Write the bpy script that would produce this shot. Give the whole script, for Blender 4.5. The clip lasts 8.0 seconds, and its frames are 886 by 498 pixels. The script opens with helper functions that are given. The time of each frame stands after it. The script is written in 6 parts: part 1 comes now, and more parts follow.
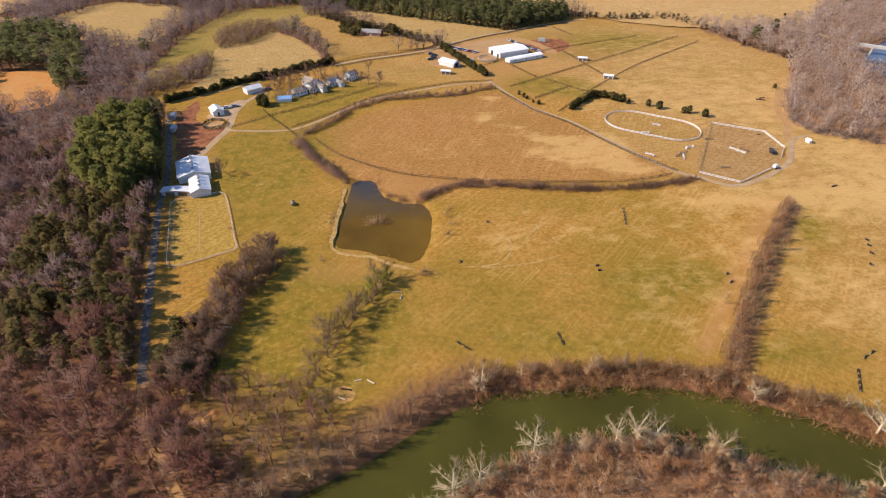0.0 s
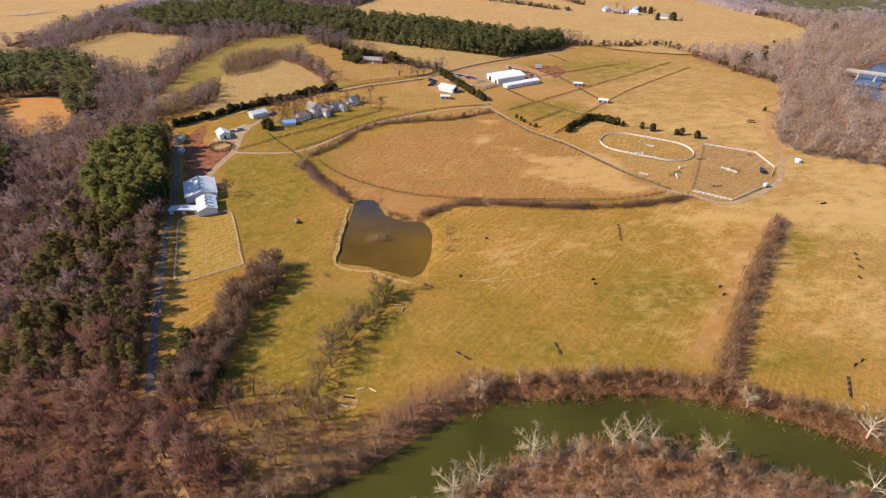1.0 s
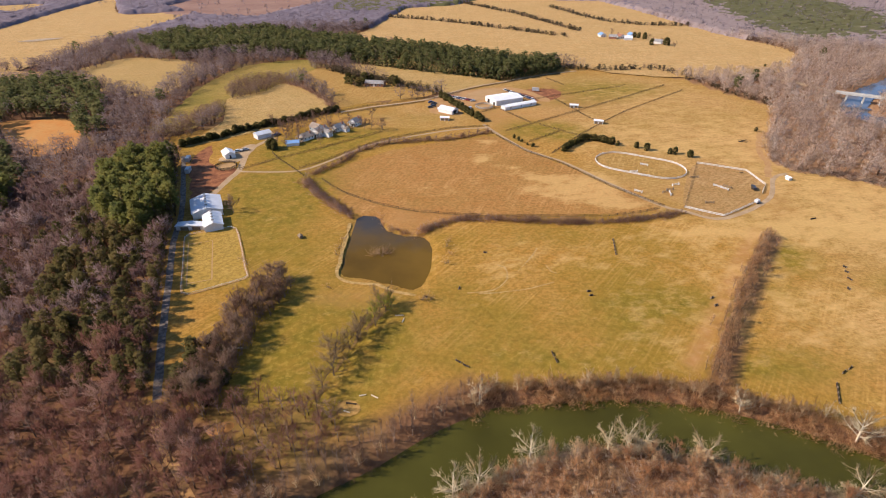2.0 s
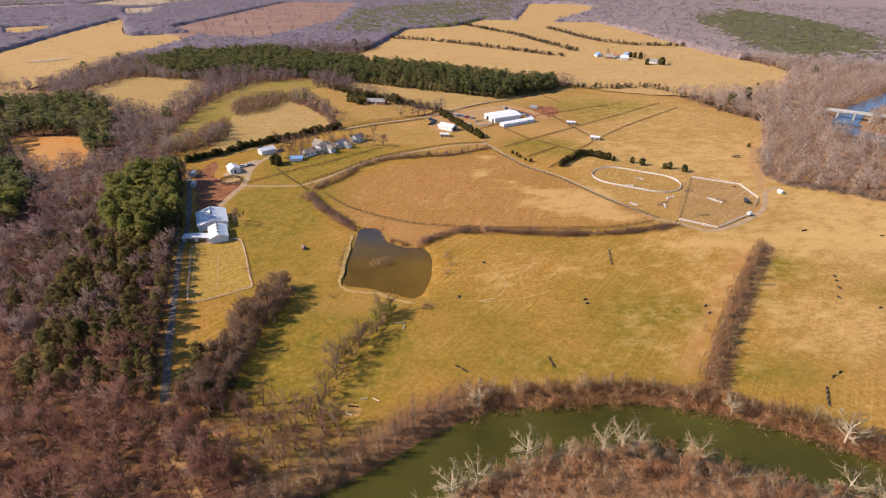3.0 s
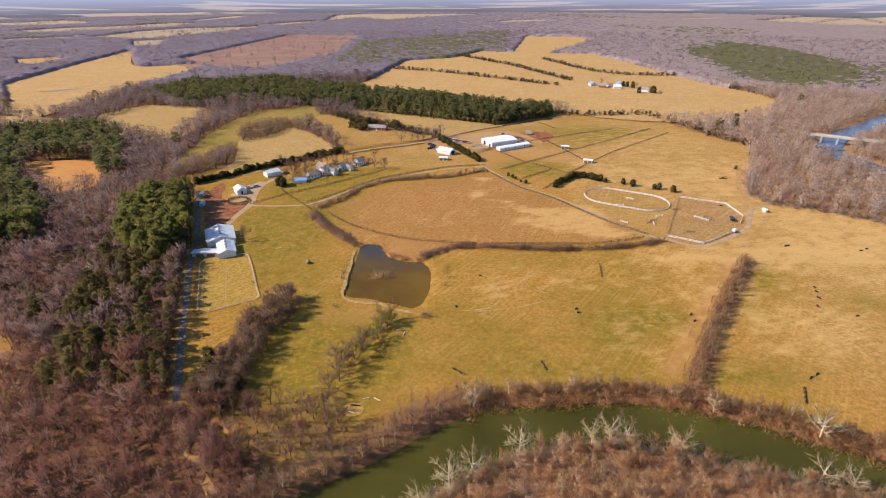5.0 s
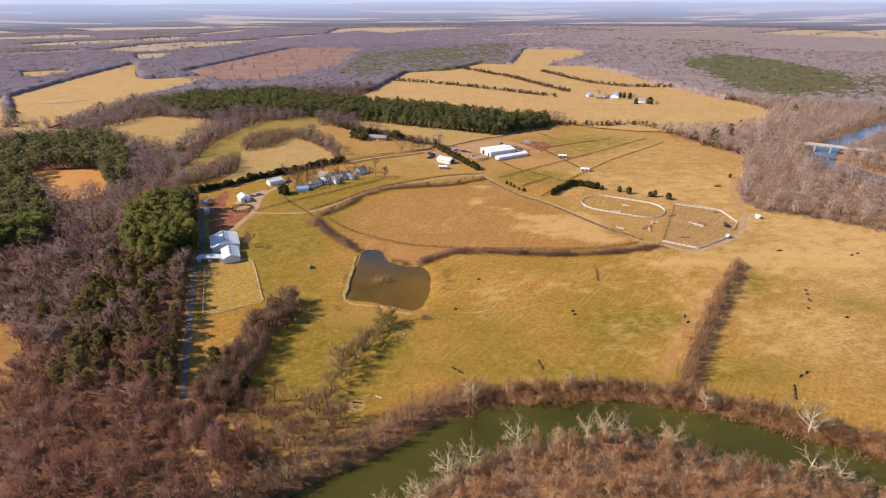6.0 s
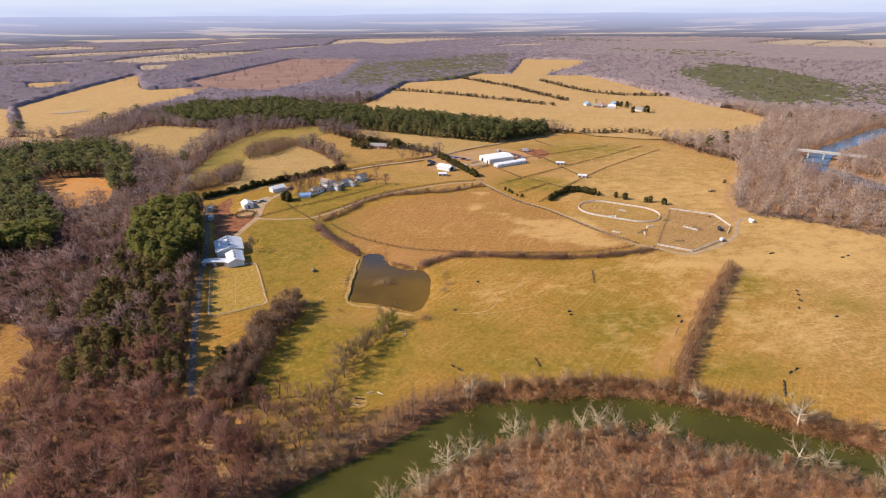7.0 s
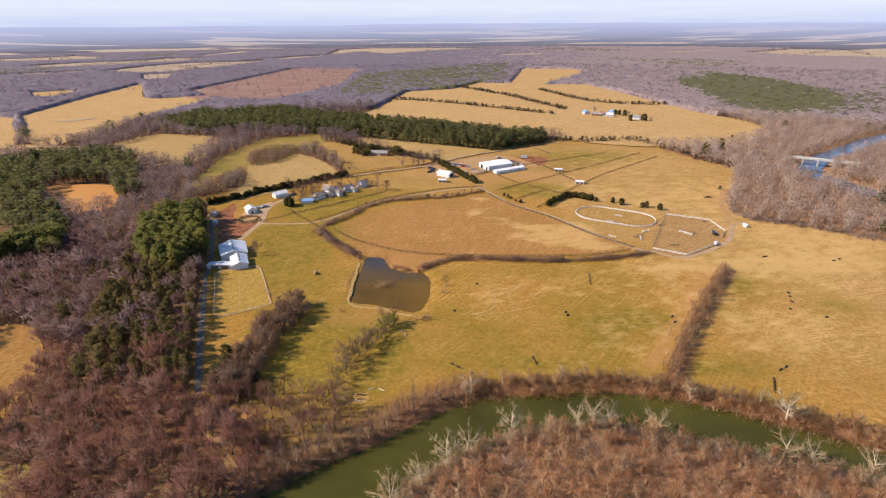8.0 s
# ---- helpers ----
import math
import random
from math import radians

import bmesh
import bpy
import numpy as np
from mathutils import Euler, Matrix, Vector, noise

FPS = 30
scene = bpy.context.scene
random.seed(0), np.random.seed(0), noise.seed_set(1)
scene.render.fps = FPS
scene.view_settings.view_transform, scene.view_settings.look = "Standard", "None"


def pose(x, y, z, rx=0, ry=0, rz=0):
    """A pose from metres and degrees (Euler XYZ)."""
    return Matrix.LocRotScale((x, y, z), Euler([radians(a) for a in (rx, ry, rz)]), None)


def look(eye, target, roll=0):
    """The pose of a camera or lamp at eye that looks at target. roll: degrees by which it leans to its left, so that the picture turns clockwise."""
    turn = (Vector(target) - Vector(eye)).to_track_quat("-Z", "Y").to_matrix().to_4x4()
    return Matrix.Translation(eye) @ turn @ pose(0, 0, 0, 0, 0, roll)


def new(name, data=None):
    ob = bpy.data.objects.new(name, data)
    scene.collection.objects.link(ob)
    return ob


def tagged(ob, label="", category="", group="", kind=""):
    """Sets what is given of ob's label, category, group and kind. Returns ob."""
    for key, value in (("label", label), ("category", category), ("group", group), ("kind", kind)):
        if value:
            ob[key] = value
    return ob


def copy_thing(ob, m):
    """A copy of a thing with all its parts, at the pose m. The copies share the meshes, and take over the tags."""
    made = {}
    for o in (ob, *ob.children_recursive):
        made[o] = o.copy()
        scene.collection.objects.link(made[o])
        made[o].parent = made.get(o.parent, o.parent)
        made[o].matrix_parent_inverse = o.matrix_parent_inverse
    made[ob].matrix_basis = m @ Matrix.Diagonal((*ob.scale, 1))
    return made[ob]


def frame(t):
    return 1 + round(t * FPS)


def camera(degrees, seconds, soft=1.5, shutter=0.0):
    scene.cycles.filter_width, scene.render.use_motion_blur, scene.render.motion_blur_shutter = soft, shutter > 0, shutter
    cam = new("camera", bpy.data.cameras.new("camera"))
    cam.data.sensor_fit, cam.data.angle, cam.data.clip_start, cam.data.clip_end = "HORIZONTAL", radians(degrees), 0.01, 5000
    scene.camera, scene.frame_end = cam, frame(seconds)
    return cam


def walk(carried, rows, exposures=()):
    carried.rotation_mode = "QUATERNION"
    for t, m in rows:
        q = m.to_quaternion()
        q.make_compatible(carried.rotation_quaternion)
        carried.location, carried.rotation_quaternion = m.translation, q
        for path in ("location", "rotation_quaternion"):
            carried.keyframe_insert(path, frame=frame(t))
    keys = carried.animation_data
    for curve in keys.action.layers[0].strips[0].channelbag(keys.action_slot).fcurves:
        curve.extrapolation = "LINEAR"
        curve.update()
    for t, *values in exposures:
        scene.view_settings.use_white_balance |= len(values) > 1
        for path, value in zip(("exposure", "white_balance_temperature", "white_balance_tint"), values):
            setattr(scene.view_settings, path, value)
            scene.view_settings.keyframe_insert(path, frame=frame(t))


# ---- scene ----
cam = camera(79.2, 8.0, soft=1.05)
PATH = [
    (0, (-0.282, -0.169, 115.365), (-0.303, 1.446, 114.186), 0.3),
    (0.5, (-0.188, -3.614, 115.382), (-0.21, -1.971, 114.242), 0.2),
    (1, (-0.09, -7.041, 115.389), (-0.113, -5.371, 114.289), 0.1),
    (1.5, (0.033, -10.421, 115.398), (0.009, -8.727, 114.334), 0.0),
    (2, (0.16, -13.733, 115.402), (0.136, -12.018, 114.374), -0.0),
    (3.5, (0.7, -23.456, 115.369), (0.674, -21.693, 114.426), -0.1),
    (4, (0.909, -26.612, 115.331), (0.884, -24.836, 114.412), -0.1),
    (4.5, (1.128, -29.777, 115.248), (1.103, -27.99, 114.351), -0.1),
    (6, (1.761, -39.479, 114.709), (1.735, -37.663, 113.872), -0.2),
    (6.5, (1.951, -42.829, 114.62), (1.924, -41.005, 113.8), -0.3),
    (7, (2.13, -46.167, 114.555), (2.103, -44.336, 113.75), -0.4),
    (7.5, (2.322, -49.456, 114.51), (2.295, -47.619, 113.719), -0.4),
    (8, (2.476, -52.719, 114.506), (2.448, -50.875, 113.73), -0.4),
]
walk(cam, [(t, look(eye, target, roll)) for t, eye, target, roll in PATH])

# ---- world, sun and exposure ----
SUN_ELEVATION, SUN_AZIMUTH = radians(36), radians(264)   # azimuth clockwise from +y
world = bpy.data.worlds.new("sky")
scene.world = world
world.use_nodes = True
wn = world.node_tree
sky = wn.nodes.new("ShaderNodeTexSky")
sky.sky_type, sky.sun_disc = "NISHITA", False
sky.sun_elevation, sky.sun_rotation = SUN_ELEVATION, SUN_AZIMUTH
sky.altitude, sky.air_density, sky.dust_density, sky.ozone_density = 2500, 0.8, 0.1, 3.0
wn.links.new(sky.outputs["Color"], wn.nodes["Background"].inputs["Color"])
wn.nodes["Background"].inputs["Strength"].default_value = 0.15
sun_data = bpy.data.lights.new("sun", "SUN")
sun_data.energy, sun_data.angle, sun_data.color = 4.8, radians(0.6), (1.0, 0.855, 0.73)
sun = new("sun", sun_data)
sun_way = Vector((math.sin(SUN_AZIMUTH) * math.cos(SUN_ELEVATION), math.cos(SUN_AZIMUTH) * math.cos(SUN_ELEVATION), math.sin(SUN_ELEVATION)))
sun.matrix_world = look(sun_way * 300, (0, 0, 0))
scene.view_settings.exposure = 0.49

# ---- the plan, in metres: outlines of land and lines of roads, fences and hedges ----
FARM = [(-85, 93), (-99, 128), (-124, 191), (-149, 257), (-182, 316), (-138, 352), (-92, 390), (-74, 395), (-11, 415), (-1, 430), 
    (49, 479), (101, 512), (158, 511), (188, 522), (205, 477), (241, 391), (206, 326), (186, 282), (188, 267), (210, 257), (247, 229), 
    (289, 197), (155, 58), (128, 68), (120, 73), (107, 79), (93, 85), (74, 92), (54, 95), (33, 94), (12, 92), (-4, 83), (-17, 72), 
    (-35, 61), (-43, 55), (-50, 67), (-61, 77), (-72, 90)]
RIVER_N = [(-70, 33), (-56, 48), (-44, 56), (-36, 63), (-18, 74), (-4, 85), (12, 94), (34, 97), (55, 98), (75, 95), (94, 88), (109, 81), 
    (122, 75), (130, 70), (146, 64), (171, 58)]
RIVER_S = [(-36, 22), (-24, 38), (-14.5, 49), (-7, 57), (-0.5, 65), (8, 69.5), (15, 73), (21, 77), (35, 80.5), (50, 82), (58, 79), (68, 77), (82, 72), (90, 69), (104, 65), (120, 61)]
POND = [(-43, 210), (-34, 209), (-28, 195), (-20, 190), (-11, 190), (-7, 180), (-7, 164), (-11, 149), (-21, 153), (-32, 157), (-42, 159), 
    (-43, 167), (-43, 190)]
PADDOCK = [(-70, 252), (-55, 276), (-32, 297), (1, 312), (30, 322), (62, 277), (106, 221), (95, 214), (41, 208), (1, 204), (-12, 191), 
    (-20, 190), (-28, 201), (-43, 211), (-55, 227)]
GREEN_FIELD = [(-196, 328), (-201, 361), (-211, 449), (-197, 524), (-145, 551), (-126, 493), (-140, 450), (-141, 398), (-161, 369), (-173, 332)]
TAN_FIELD = [(-164, 300), (-158, 349), (-174, 405), (-152, 432), (-143, 457), (-99, 406), (-93, 375), (-123, 333), (-148, 309)]
HOUSE_FIELD = [(-133, 475), (-122, 516), (-87, 482), (-20, 446), (-16, 418), (-64, 397), (-81, 384), (-95, 406)]
STRIP_FIELD = [(-102, 547), (-74, 570), (-14, 529), (38, 474), (24, 450), (-8, 424), (-18, 442), (-89, 496)]
WEST_FIELD = [(-345, 476), (-332, 558), (-245, 528), (-239, 410)]
FAR_WEST_FIELD = [(-432, 498), (-590, 690), (-632, 930), (-657, 1128), (-513, 883), (-398, 931), (-395, 771), (-406, 637), (-403, 522)]
FAR_WEST_CORNER = [(-472, 465), (-676, 703), (-591, 681), (-456, 507)]
HEATH = [(-491, 978), (-439, 1532), (-245, 1517), (-220, 1059), (-286, 835), (-367, 854)]
ORANGE = [(-309, 343), (-292, 349), (-264, 352), (-231, 302), (-238, 282), (-252, 285), (-276, 304)]
CLEARING = [(-174, 111), (-186, 136), (-169, 136), (-150, 115), (-145, 101), (-139, 85), (-145, 77)]
CLEARING2 = [(-130, 56), (-125, 60), (-119, 62), (-116, 60), (-115, 53), (-121, 45)]
EAST = [(-142, 647), (-109, 738), (-77, 960), (6, 1001), (65, 1114), (188, 1074), (272, 1070), (304, 926), (338, 715), (366, 637), (368, 586), (313, 506), (227, 479), (154, 495), (104, 542), (53, 528), (-6, 574), (-65, 622)]
EAST_TOP = [(117, 1051), (199, 1484), (339, 1454), (333, 1331), (200, 1081)]
FAR_A = [(-485, 2180), (-535, 2699), (-420, 2840), (-107, 2830), (155, 2790), (134, 2700), (-92, 2500), (-243, 2230), (-389, 2440)]
FAR_B = [(150, 2110), (237, 2243), (377, 2270), (358, 2130), (179, 2070)]
FAR_C = [(1150, 2180), (1498, 2473), (1850, 2800), (2200, 2600), (2300, 2300), (1588, 1800), (1426, 1790), (1280, 1900)]
FAR_D = [(-1695, 2064), (-1611, 2127), (-1554, 2276), (-1377, 2177), (-1284, 2024), (-1415, 1940), (-1561, 1893)]
FAR_E = [(-1310, 1690), (-1227, 1835), (-1092, 1941), (-1054, 2070), (-936, 2094), (-895, 1862), (-996, 1740), (-1108, 1625), (-1203, 1590)]
FAR_F = [(-940, 1440), (-922, 1656), (-849, 1802), (-715, 1846), (-646, 1930), (-617, 1781), (-679, 1550), (-738, 1395), (-806, 1385)]
FAR_G = [(-1158, 1379), (-1088, 1425), (-998, 1474), (-950, 1405), (-1050, 1350), (-1118, 1310)]
FAR_H = [(-770, 1340), (-705, 1383), (-645, 1225), (-682, 1190)]
FAR_I = [(-1035, 2200), (-988, 2588), (-953, 2639), (-903, 2424), (-963, 2190)]
FAR_J = [(-657, 2010), (-530, 2204), (-478, 2120), (-585, 1905)]
FAR_K = [(863, 2330), (1082, 2422), (1086, 2300), (875, 2235)]
FAR_L = [(-785, 975), (-735, 1010), (-692, 990), (-676, 885), (-712, 885)]
FAR_M = [(-475, 499), (-372, 489), (-362, 470), (-408, 458), (-445, 452)]
PINES_W = [(-391, 368), (-380, 430), (-328, 449), (-279, 417), (-222, 317), (-227, 297), (-249, 330), (-291, 326), (-275, 291), (-222, 245), 
    (-203, 202), (-238, 187)]
PINE_BELT = [(-353, 617), (-333, 685), (-231, 708), (-157, 656), (-64, 610), (4, 580), (54, 543), (103, 529), (97, 499), (43, 466), (-19, 498), 
    (-122, 547), (-230, 586), (-282, 551)]
PINES_E = [(445, 1065), (620, 1282), (682, 1110), (631, 831), (542, 709), (444, 662), (399, 688), (430, 877)]
PINES_MIX = [(-212, 1306), (181, 1685), (115, 1083), (-92, 900), (-190, 904)]
PINE_STAND = [(-156, 196), (-181, 245), (-177, 267), (-156, 267), (-127, 207), (-128, 187), (-139, 184)]
HEDGE_E1 = [(-97, 857), (-9, 813), (55, 761), (143, 689)]
HEDGE_E2 = [(22, 1030), (102, 894), (166, 730)]
HEDGE_E3 = [(167, 975), (219, 818), (262, 784), (366, 768)]
ROAD = [(-157, 283), (-129, 217), (-118, 183), (-106, 152), (-98, 131), (-90, 111), (-83, 94)]
LANE_END = [(-83, 94), (-78, 84), (-71, 74.5), (-65, 69), (-58, 60)]
DRIVE = [(-120, 226), (-118, 251), (-117, 263), (-121, 288), (-119, 303), (-112, 316)]
TRACK = [(-118, 261), (-107, 260), (-84, 262), (-70, 276), (-58, 293), (-43, 309), (1, 333), (27, 338)]
TRACK_E = [(23, 345), (29, 330), (46, 297), (65, 277), (85, 246), (102, 222), (112, 215), (127, 208), (158, 229), (174, 255), (185, 262)]
TRACK_S = [(127, 208), (136, 200), (151, 189), (178, 177)]
DIRT_TRACK = [(138, 198), (121, 176), (106, 154), (75, 110)]
BACK_TRACK = [(-80, 371), (-60, 384.5), (-40, 394), (-22, 403.5), (-8, 417), (8, 434), (26, 450), (46, 463), (72, 482), (99, 497), (118, 506)]
ARENA = [(-114.6, 186.5), (-113.6, 189.4), (-110.5, 191), (-103.5, 194), (-98, 196.2), (-95, 194.6), (-92.7, 190.1), (-87.1, 178.1), (-80.5, 162.9), (-77.6, 157), (-78.6, 155.2), (-83.4, 152.1), (-90.3, 147.8), (-95.8, 144.9), (-98.3, 145.6), (-100, 149.1), (-106, 164.6)]
SOIL = [(-151, 283), (-146, 301), (-138, 272), (-120, 265), (-118, 251), (-122, 231), (-127, 225), (-141, 254)]
OVAL_RING = [(98.1 + 14 * math.cos(radians(q)), 277.7 + 14 * math.sin(radians(q))) for q in range(61, 242, 15)]
OVAL_RING += [(117.1 + 14 * math.cos(radians(q)), 267.2 + 14 * math.sin(radians(q))) for q in range(241, 422, 15)]
PEN = [(113, 219), (141, 276), (164, 265), (165, 246), (158, 235), (150, 225), (128, 210)]
F_OVAL = [(-68, 250), (-53, 233), (-27, 217), (-4, 211), (26, 209), (76, 210), (101, 218)]
F_A = [(-117, 263), (-110, 270), (-100, 280), (-75, 301), (-45, 329)]
F_B = [(-106, 289), (-100, 280), (-85, 262), (-78, 253)]
F_BACK = [(-9, 413), (10, 432), (28, 447), (48, 460), (74, 479), (101, 494)]
F_L1 = [(20, 371), (69, 410), (149, 452)]
F_L2 = [(37, 331), (91, 376), (139, 416), (183, 454)]
F_L3 = [(50, 311), (73, 332)]
F_L4 = [(61, 291), (89, 330), (128, 377), (193, 438)]
F_X1 = [(61, 345), (84, 322)]
F_X2 = [(82, 410), (101, 353)]
F_X3 = [(37, 381), (56, 348)]
F_X4 = [(85, 478), (97, 453)]
F_TRACK = [(30, 322), (46, 294), (65, 273), (84, 243), (104, 220)]
HEDGE_OVAL = [(-76, 255), (-62, 275), (-55, 291), (-42, 304), (-20, 311), (1, 315), (27, 329)]
HEDGE_DARK = [(-165, 299), (-148, 314), (-139, 327), (-122, 341), (-107, 353), (-97, 365), (-82, 375)]
HEDGE_TALL = [(-7, 412), (5, 387), (23, 350)]
HEDGE_S = [(-12, 192), (-6, 199), (6, 205), (25, 205), (50, 203), (74, 204), (95, 208), (109, 213)]
HEDGE_POND = [(-77, 248), (-68, 233), (-56, 219), (-45, 206)]
HEDGEROW = [(141, 191), (119.5, 161), (100, 133), (80.5, 102)]
COPSE = [(-64, 157), (-72, 151), (-78, 138), (-78, 120), (-77, 104), (-80, 94), (-73, 88), (-65, 93), (-64, 108), (-63, 122), (-60, 140), (-58, 154)]
CREEK = [(-23, 138), (-27.5, 128), (-32, 115), (-35.5, 104), (-39, 92)]
EVER = [(69, 295), (74, 302), (80, 309), (86, 317), (92, 314), (98, 309), (103, 305), (114, 301), (119, 297), (131, 291), (134, 291), 
    (141, 286)]
FAR_RIVER = [(601, 589), (466, 525), (376, 458), (322, 414), (294, 373), (300, 351), (305, 322), (341, 289)]
CLUMP = [(-180, 417), (-185, 454), (-154, 479), (-137, 469), (-145, 444), (-157, 415), (-170, 401)]
HEDGE_TAN = [(-144, 457), (-122, 438), (-100, 406), (-89, 386)]
PINE_LINE = [(-114, 506), (-87, 483), (-50, 454), (-9, 423)]
GROVE = [(-78, 92), (-60, 95), (-44, 93), (-32, 89), (-27, 81), (-36, 73), (-45, 67), (-61, 61), (-73, 74)]
POND_PATH = [(-45.2, 201), (-44.6, 184), (-43.8, 162), (-42, 156), (-36, 153.5), (-27, 152), (-20, 148), (-12, 145.5)]
WHEEL_TRACKS = [[(6.7, 147.3), (16.8, 149.4), (22.5, 157.2), (22, 165), (19.2, 167)], [(11, 146.9), (22, 148.5), (31.5, 151), (40, 155)], [(27, 162), (33.7, 173), (37, 180)],
    [(38.6, 167), (40, 162), (42.2, 161)]]
TONGUE = [(-183, 306), (-167, 320), (-163, 363), (-169, 385), (-178, 389), (-184, 358), (-190, 334)]

# ---- plan helpers ----
def inside(poly, x, y):
    """Which of the points x, y lie in the outline."""
    hit = np.zeros(np.shape(x), bool)
    px, py = zip(*poly)
    j = len(poly) - 1
    for i in range(len(poly)):
        if py[i] != py[j]:
            cross = ((py[i] > y) != (py[j] > y)) & (x < (px[j] - px[i]) * (y - py[i]) / (py[j] - py[i]) + px[i])
            hit ^= cross
        j = i
    return hit


def away(line, x, y, closed=False):
    """Distance of the points x, y from a line."""
    best = np.full(np.shape(x), 1e9)
    pts = list(line) + ([line[0]] if closed else [])
    for (ax, ay), (bx, by) in zip(pts, pts[1:]):
        dx, dy = bx - ax, by - ay
        s = np.clip(((x - ax) * dx + (y - ay) * dy) / (dx * dx + dy * dy + 1e-9), 0, 1)
        best = np.minimum(best, np.hypot(x - ax - s * dx, y - ay - s * dy))
    return best


def smooth(line, closed=False, step=4.0):
    """A rounded line through the plan's points, with a point about every step metres."""
    p = [Vector(q) for q in line]
    n = len(p)
    out = []
    for i in range(n if closed else n - 1):
        if closed:
            a, b, c, d = p[i - 1], p[i], p[(i + 1) % n], p[(i + 2) % n]
        else:
            a, b, c, d = p[max(i - 1, 0)], p[i], p[i + 1], p[min(i + 2, n - 1)]
        k = max(1, int((c - b).length / step))
        for j in range(k):
            t = j / k
            out.append(0.5 * (2 * b + (c - a) * t + (2 * a - 5 * b + 4 * c - d) * t * t + (3 * b - a - 3 * c + d) * t ** 3))
    if not closed:
        out.append(p[-1])
    return out


def along(line, step, start=0.0):
    """Places every step metres along a line, with the direction there."""
    out, left = [], start
    for a, b in zip(line, line[1:]):
        a, b = Vector(a), Vector(b)
        size = (b - a).length
        while left <= size:
            out.append((a + (b - a) * (left / max(size, 1e-6)), math.atan2(b.y - a.y, b.x - a.x)))
            left += step
        left -= size
    return out


RIVER = RIVER_N + RIVER_S[::-1]
FIELDS = {"green": GREEN_FIELD, "tan": TAN_FIELD, "house": HOUSE_FIELD, "strip": STRIP_FIELD, "west": WEST_FIELD, "far_west": FAR_WEST_FIELD,
          "corner": FAR_WEST_CORNER, "heath": HEATH, "orange": ORANGE, "clearing": CLEARING, "clearing_low": CLEARING2, "east": EAST,
          "east_top": EAST_TOP, "far_a": FAR_A, "far_b": FAR_B, "far_c": FAR_C, "far_d": FAR_D, "far_e": FAR_E, "far_f": FAR_F, "far_g": FAR_G,
          "far_h": FAR_H, "far_i": FAR_I, "far_j": FAR_J, "far_k": FAR_K, "far_l": FAR_L, "far_m": FAR_M}


def open_land(x, y):
    """Where no wood stands."""
    hit = inside(FARM, x, y) | inside(RIVER, x, y) | (away(FAR_RIVER, x, y) < 13)
    for poly in FIELDS.values():
        hit |= inside(poly, x, y)
    return hit | (away(ROAD[:7], x, y) < 3.2)


def ground_height(x, y):
    """The ground: flat meadows, the river's and the pond's beds, and rising land at the far edge."""
    x, y = np.asarray(x, float), np.asarray(y, float)
    d = np.where(inside(RIVER, x, y), 1, -1) * away(RIVER, x, y, True)
    z = np.clip(-2 - 0.55 * d, -4.0, 0)
    d = np.where(inside(POND, x, y), 1, -1) * away(POND, x, y, True)
    z = np.minimum(z, np.clip(-0.6 - 0.4 * d, -2.0, 0))
    creek = away(CREEK, x, y)
    z = np.minimum(z, -1.3 * np.clip(1 - creek / 2.6, 0, 1))
    r = np.hypot(x, y)
    t = np.clip((r - 4300) / 1000, 0, 1)
    return z + 60 * t * t * (3 - 2 * t)


# ---- material helpers ----
def material(name, rough=0.9, spec=0.2):
    m = bpy.data.materials.new(name)
    m.use_nodes = True
    b = m.node_tree.nodes["Principled BSDF"]
    b.inputs["Roughness"].default_value = rough
    b.inputs["Specular IOR Level"].default_value = spec
    return m, m.node_tree, b


def node(tree, kind, **values):
    n = tree.nodes.new(kind)
    for key, value in values.items():
        n.inputs[key].default_value = value
    return n


def noise_of(tree, scale, detail=4.0, stretch=(1, 1, 1), turn=0.0, rough=0.55):
    """A noise in world metres; scale: metres of one feature."""
    geo = tree.nodes.new("ShaderNodeNewGeometry")
    m = tree.nodes.new("ShaderNodeMapping")
    m.vector_type = "TEXTURE"
    m.inputs["Scale"].default_value = [scale * s for s in stretch]
    m.inputs["Rotation"].default_value = (0, 0, turn)
    n = node(tree, "ShaderNodeTexNoise", Scale=1.0, Detail=detail, Roughness=rough)
    tree.links.new(geo.outputs["Position"], m.inputs["Vector"])
    tree.links.new(m.outputs["Vector"], n.inputs["Vector"])
    return n.outputs["Fac"]


def spread(tree, value, low, high):
    r = node(tree, "ShaderNodeMapRange", **{"From Min": low, "From Max": high})
    tree.links.new(value, r.inputs["Value"])
    return r.outputs["Result"]


def blend(tree, fac, a, b, kind="MIX"):
    m = tree.nodes.new("ShaderNodeMix")
    m.data_type, m.blend_type, m.clamp_factor = "RGBA", kind, True
    for socket, value in ((m.inputs["Factor"], fac), (m.inputs["A"], a), (m.inputs["B"], b)):
        if isinstance(value, bpy.types.NodeSocket):
            tree.links.new(value, socket)
        elif isinstance(value, (int, float)):
            socket.default_value = value
        else:
            socket.default_value = (*value, 1)
    return m.outputs["Result"]


def times(tree, a, b, op="MULTIPLY"):
    m = tree.nodes.new("ShaderNodeMath")
    m.operation = op
    for socket, value in zip(m.inputs, (a, b)):
        if isinstance(value, (int, float)):
            socket.default_value = value
        else:
            tree.links.new(value, socket)
    return m.outputs[0]


def attribute(tree, name):
    a = tree.nodes.new("ShaderNodeAttribute")
    a.attribute_name = name
    return a.outputs["Fac"]


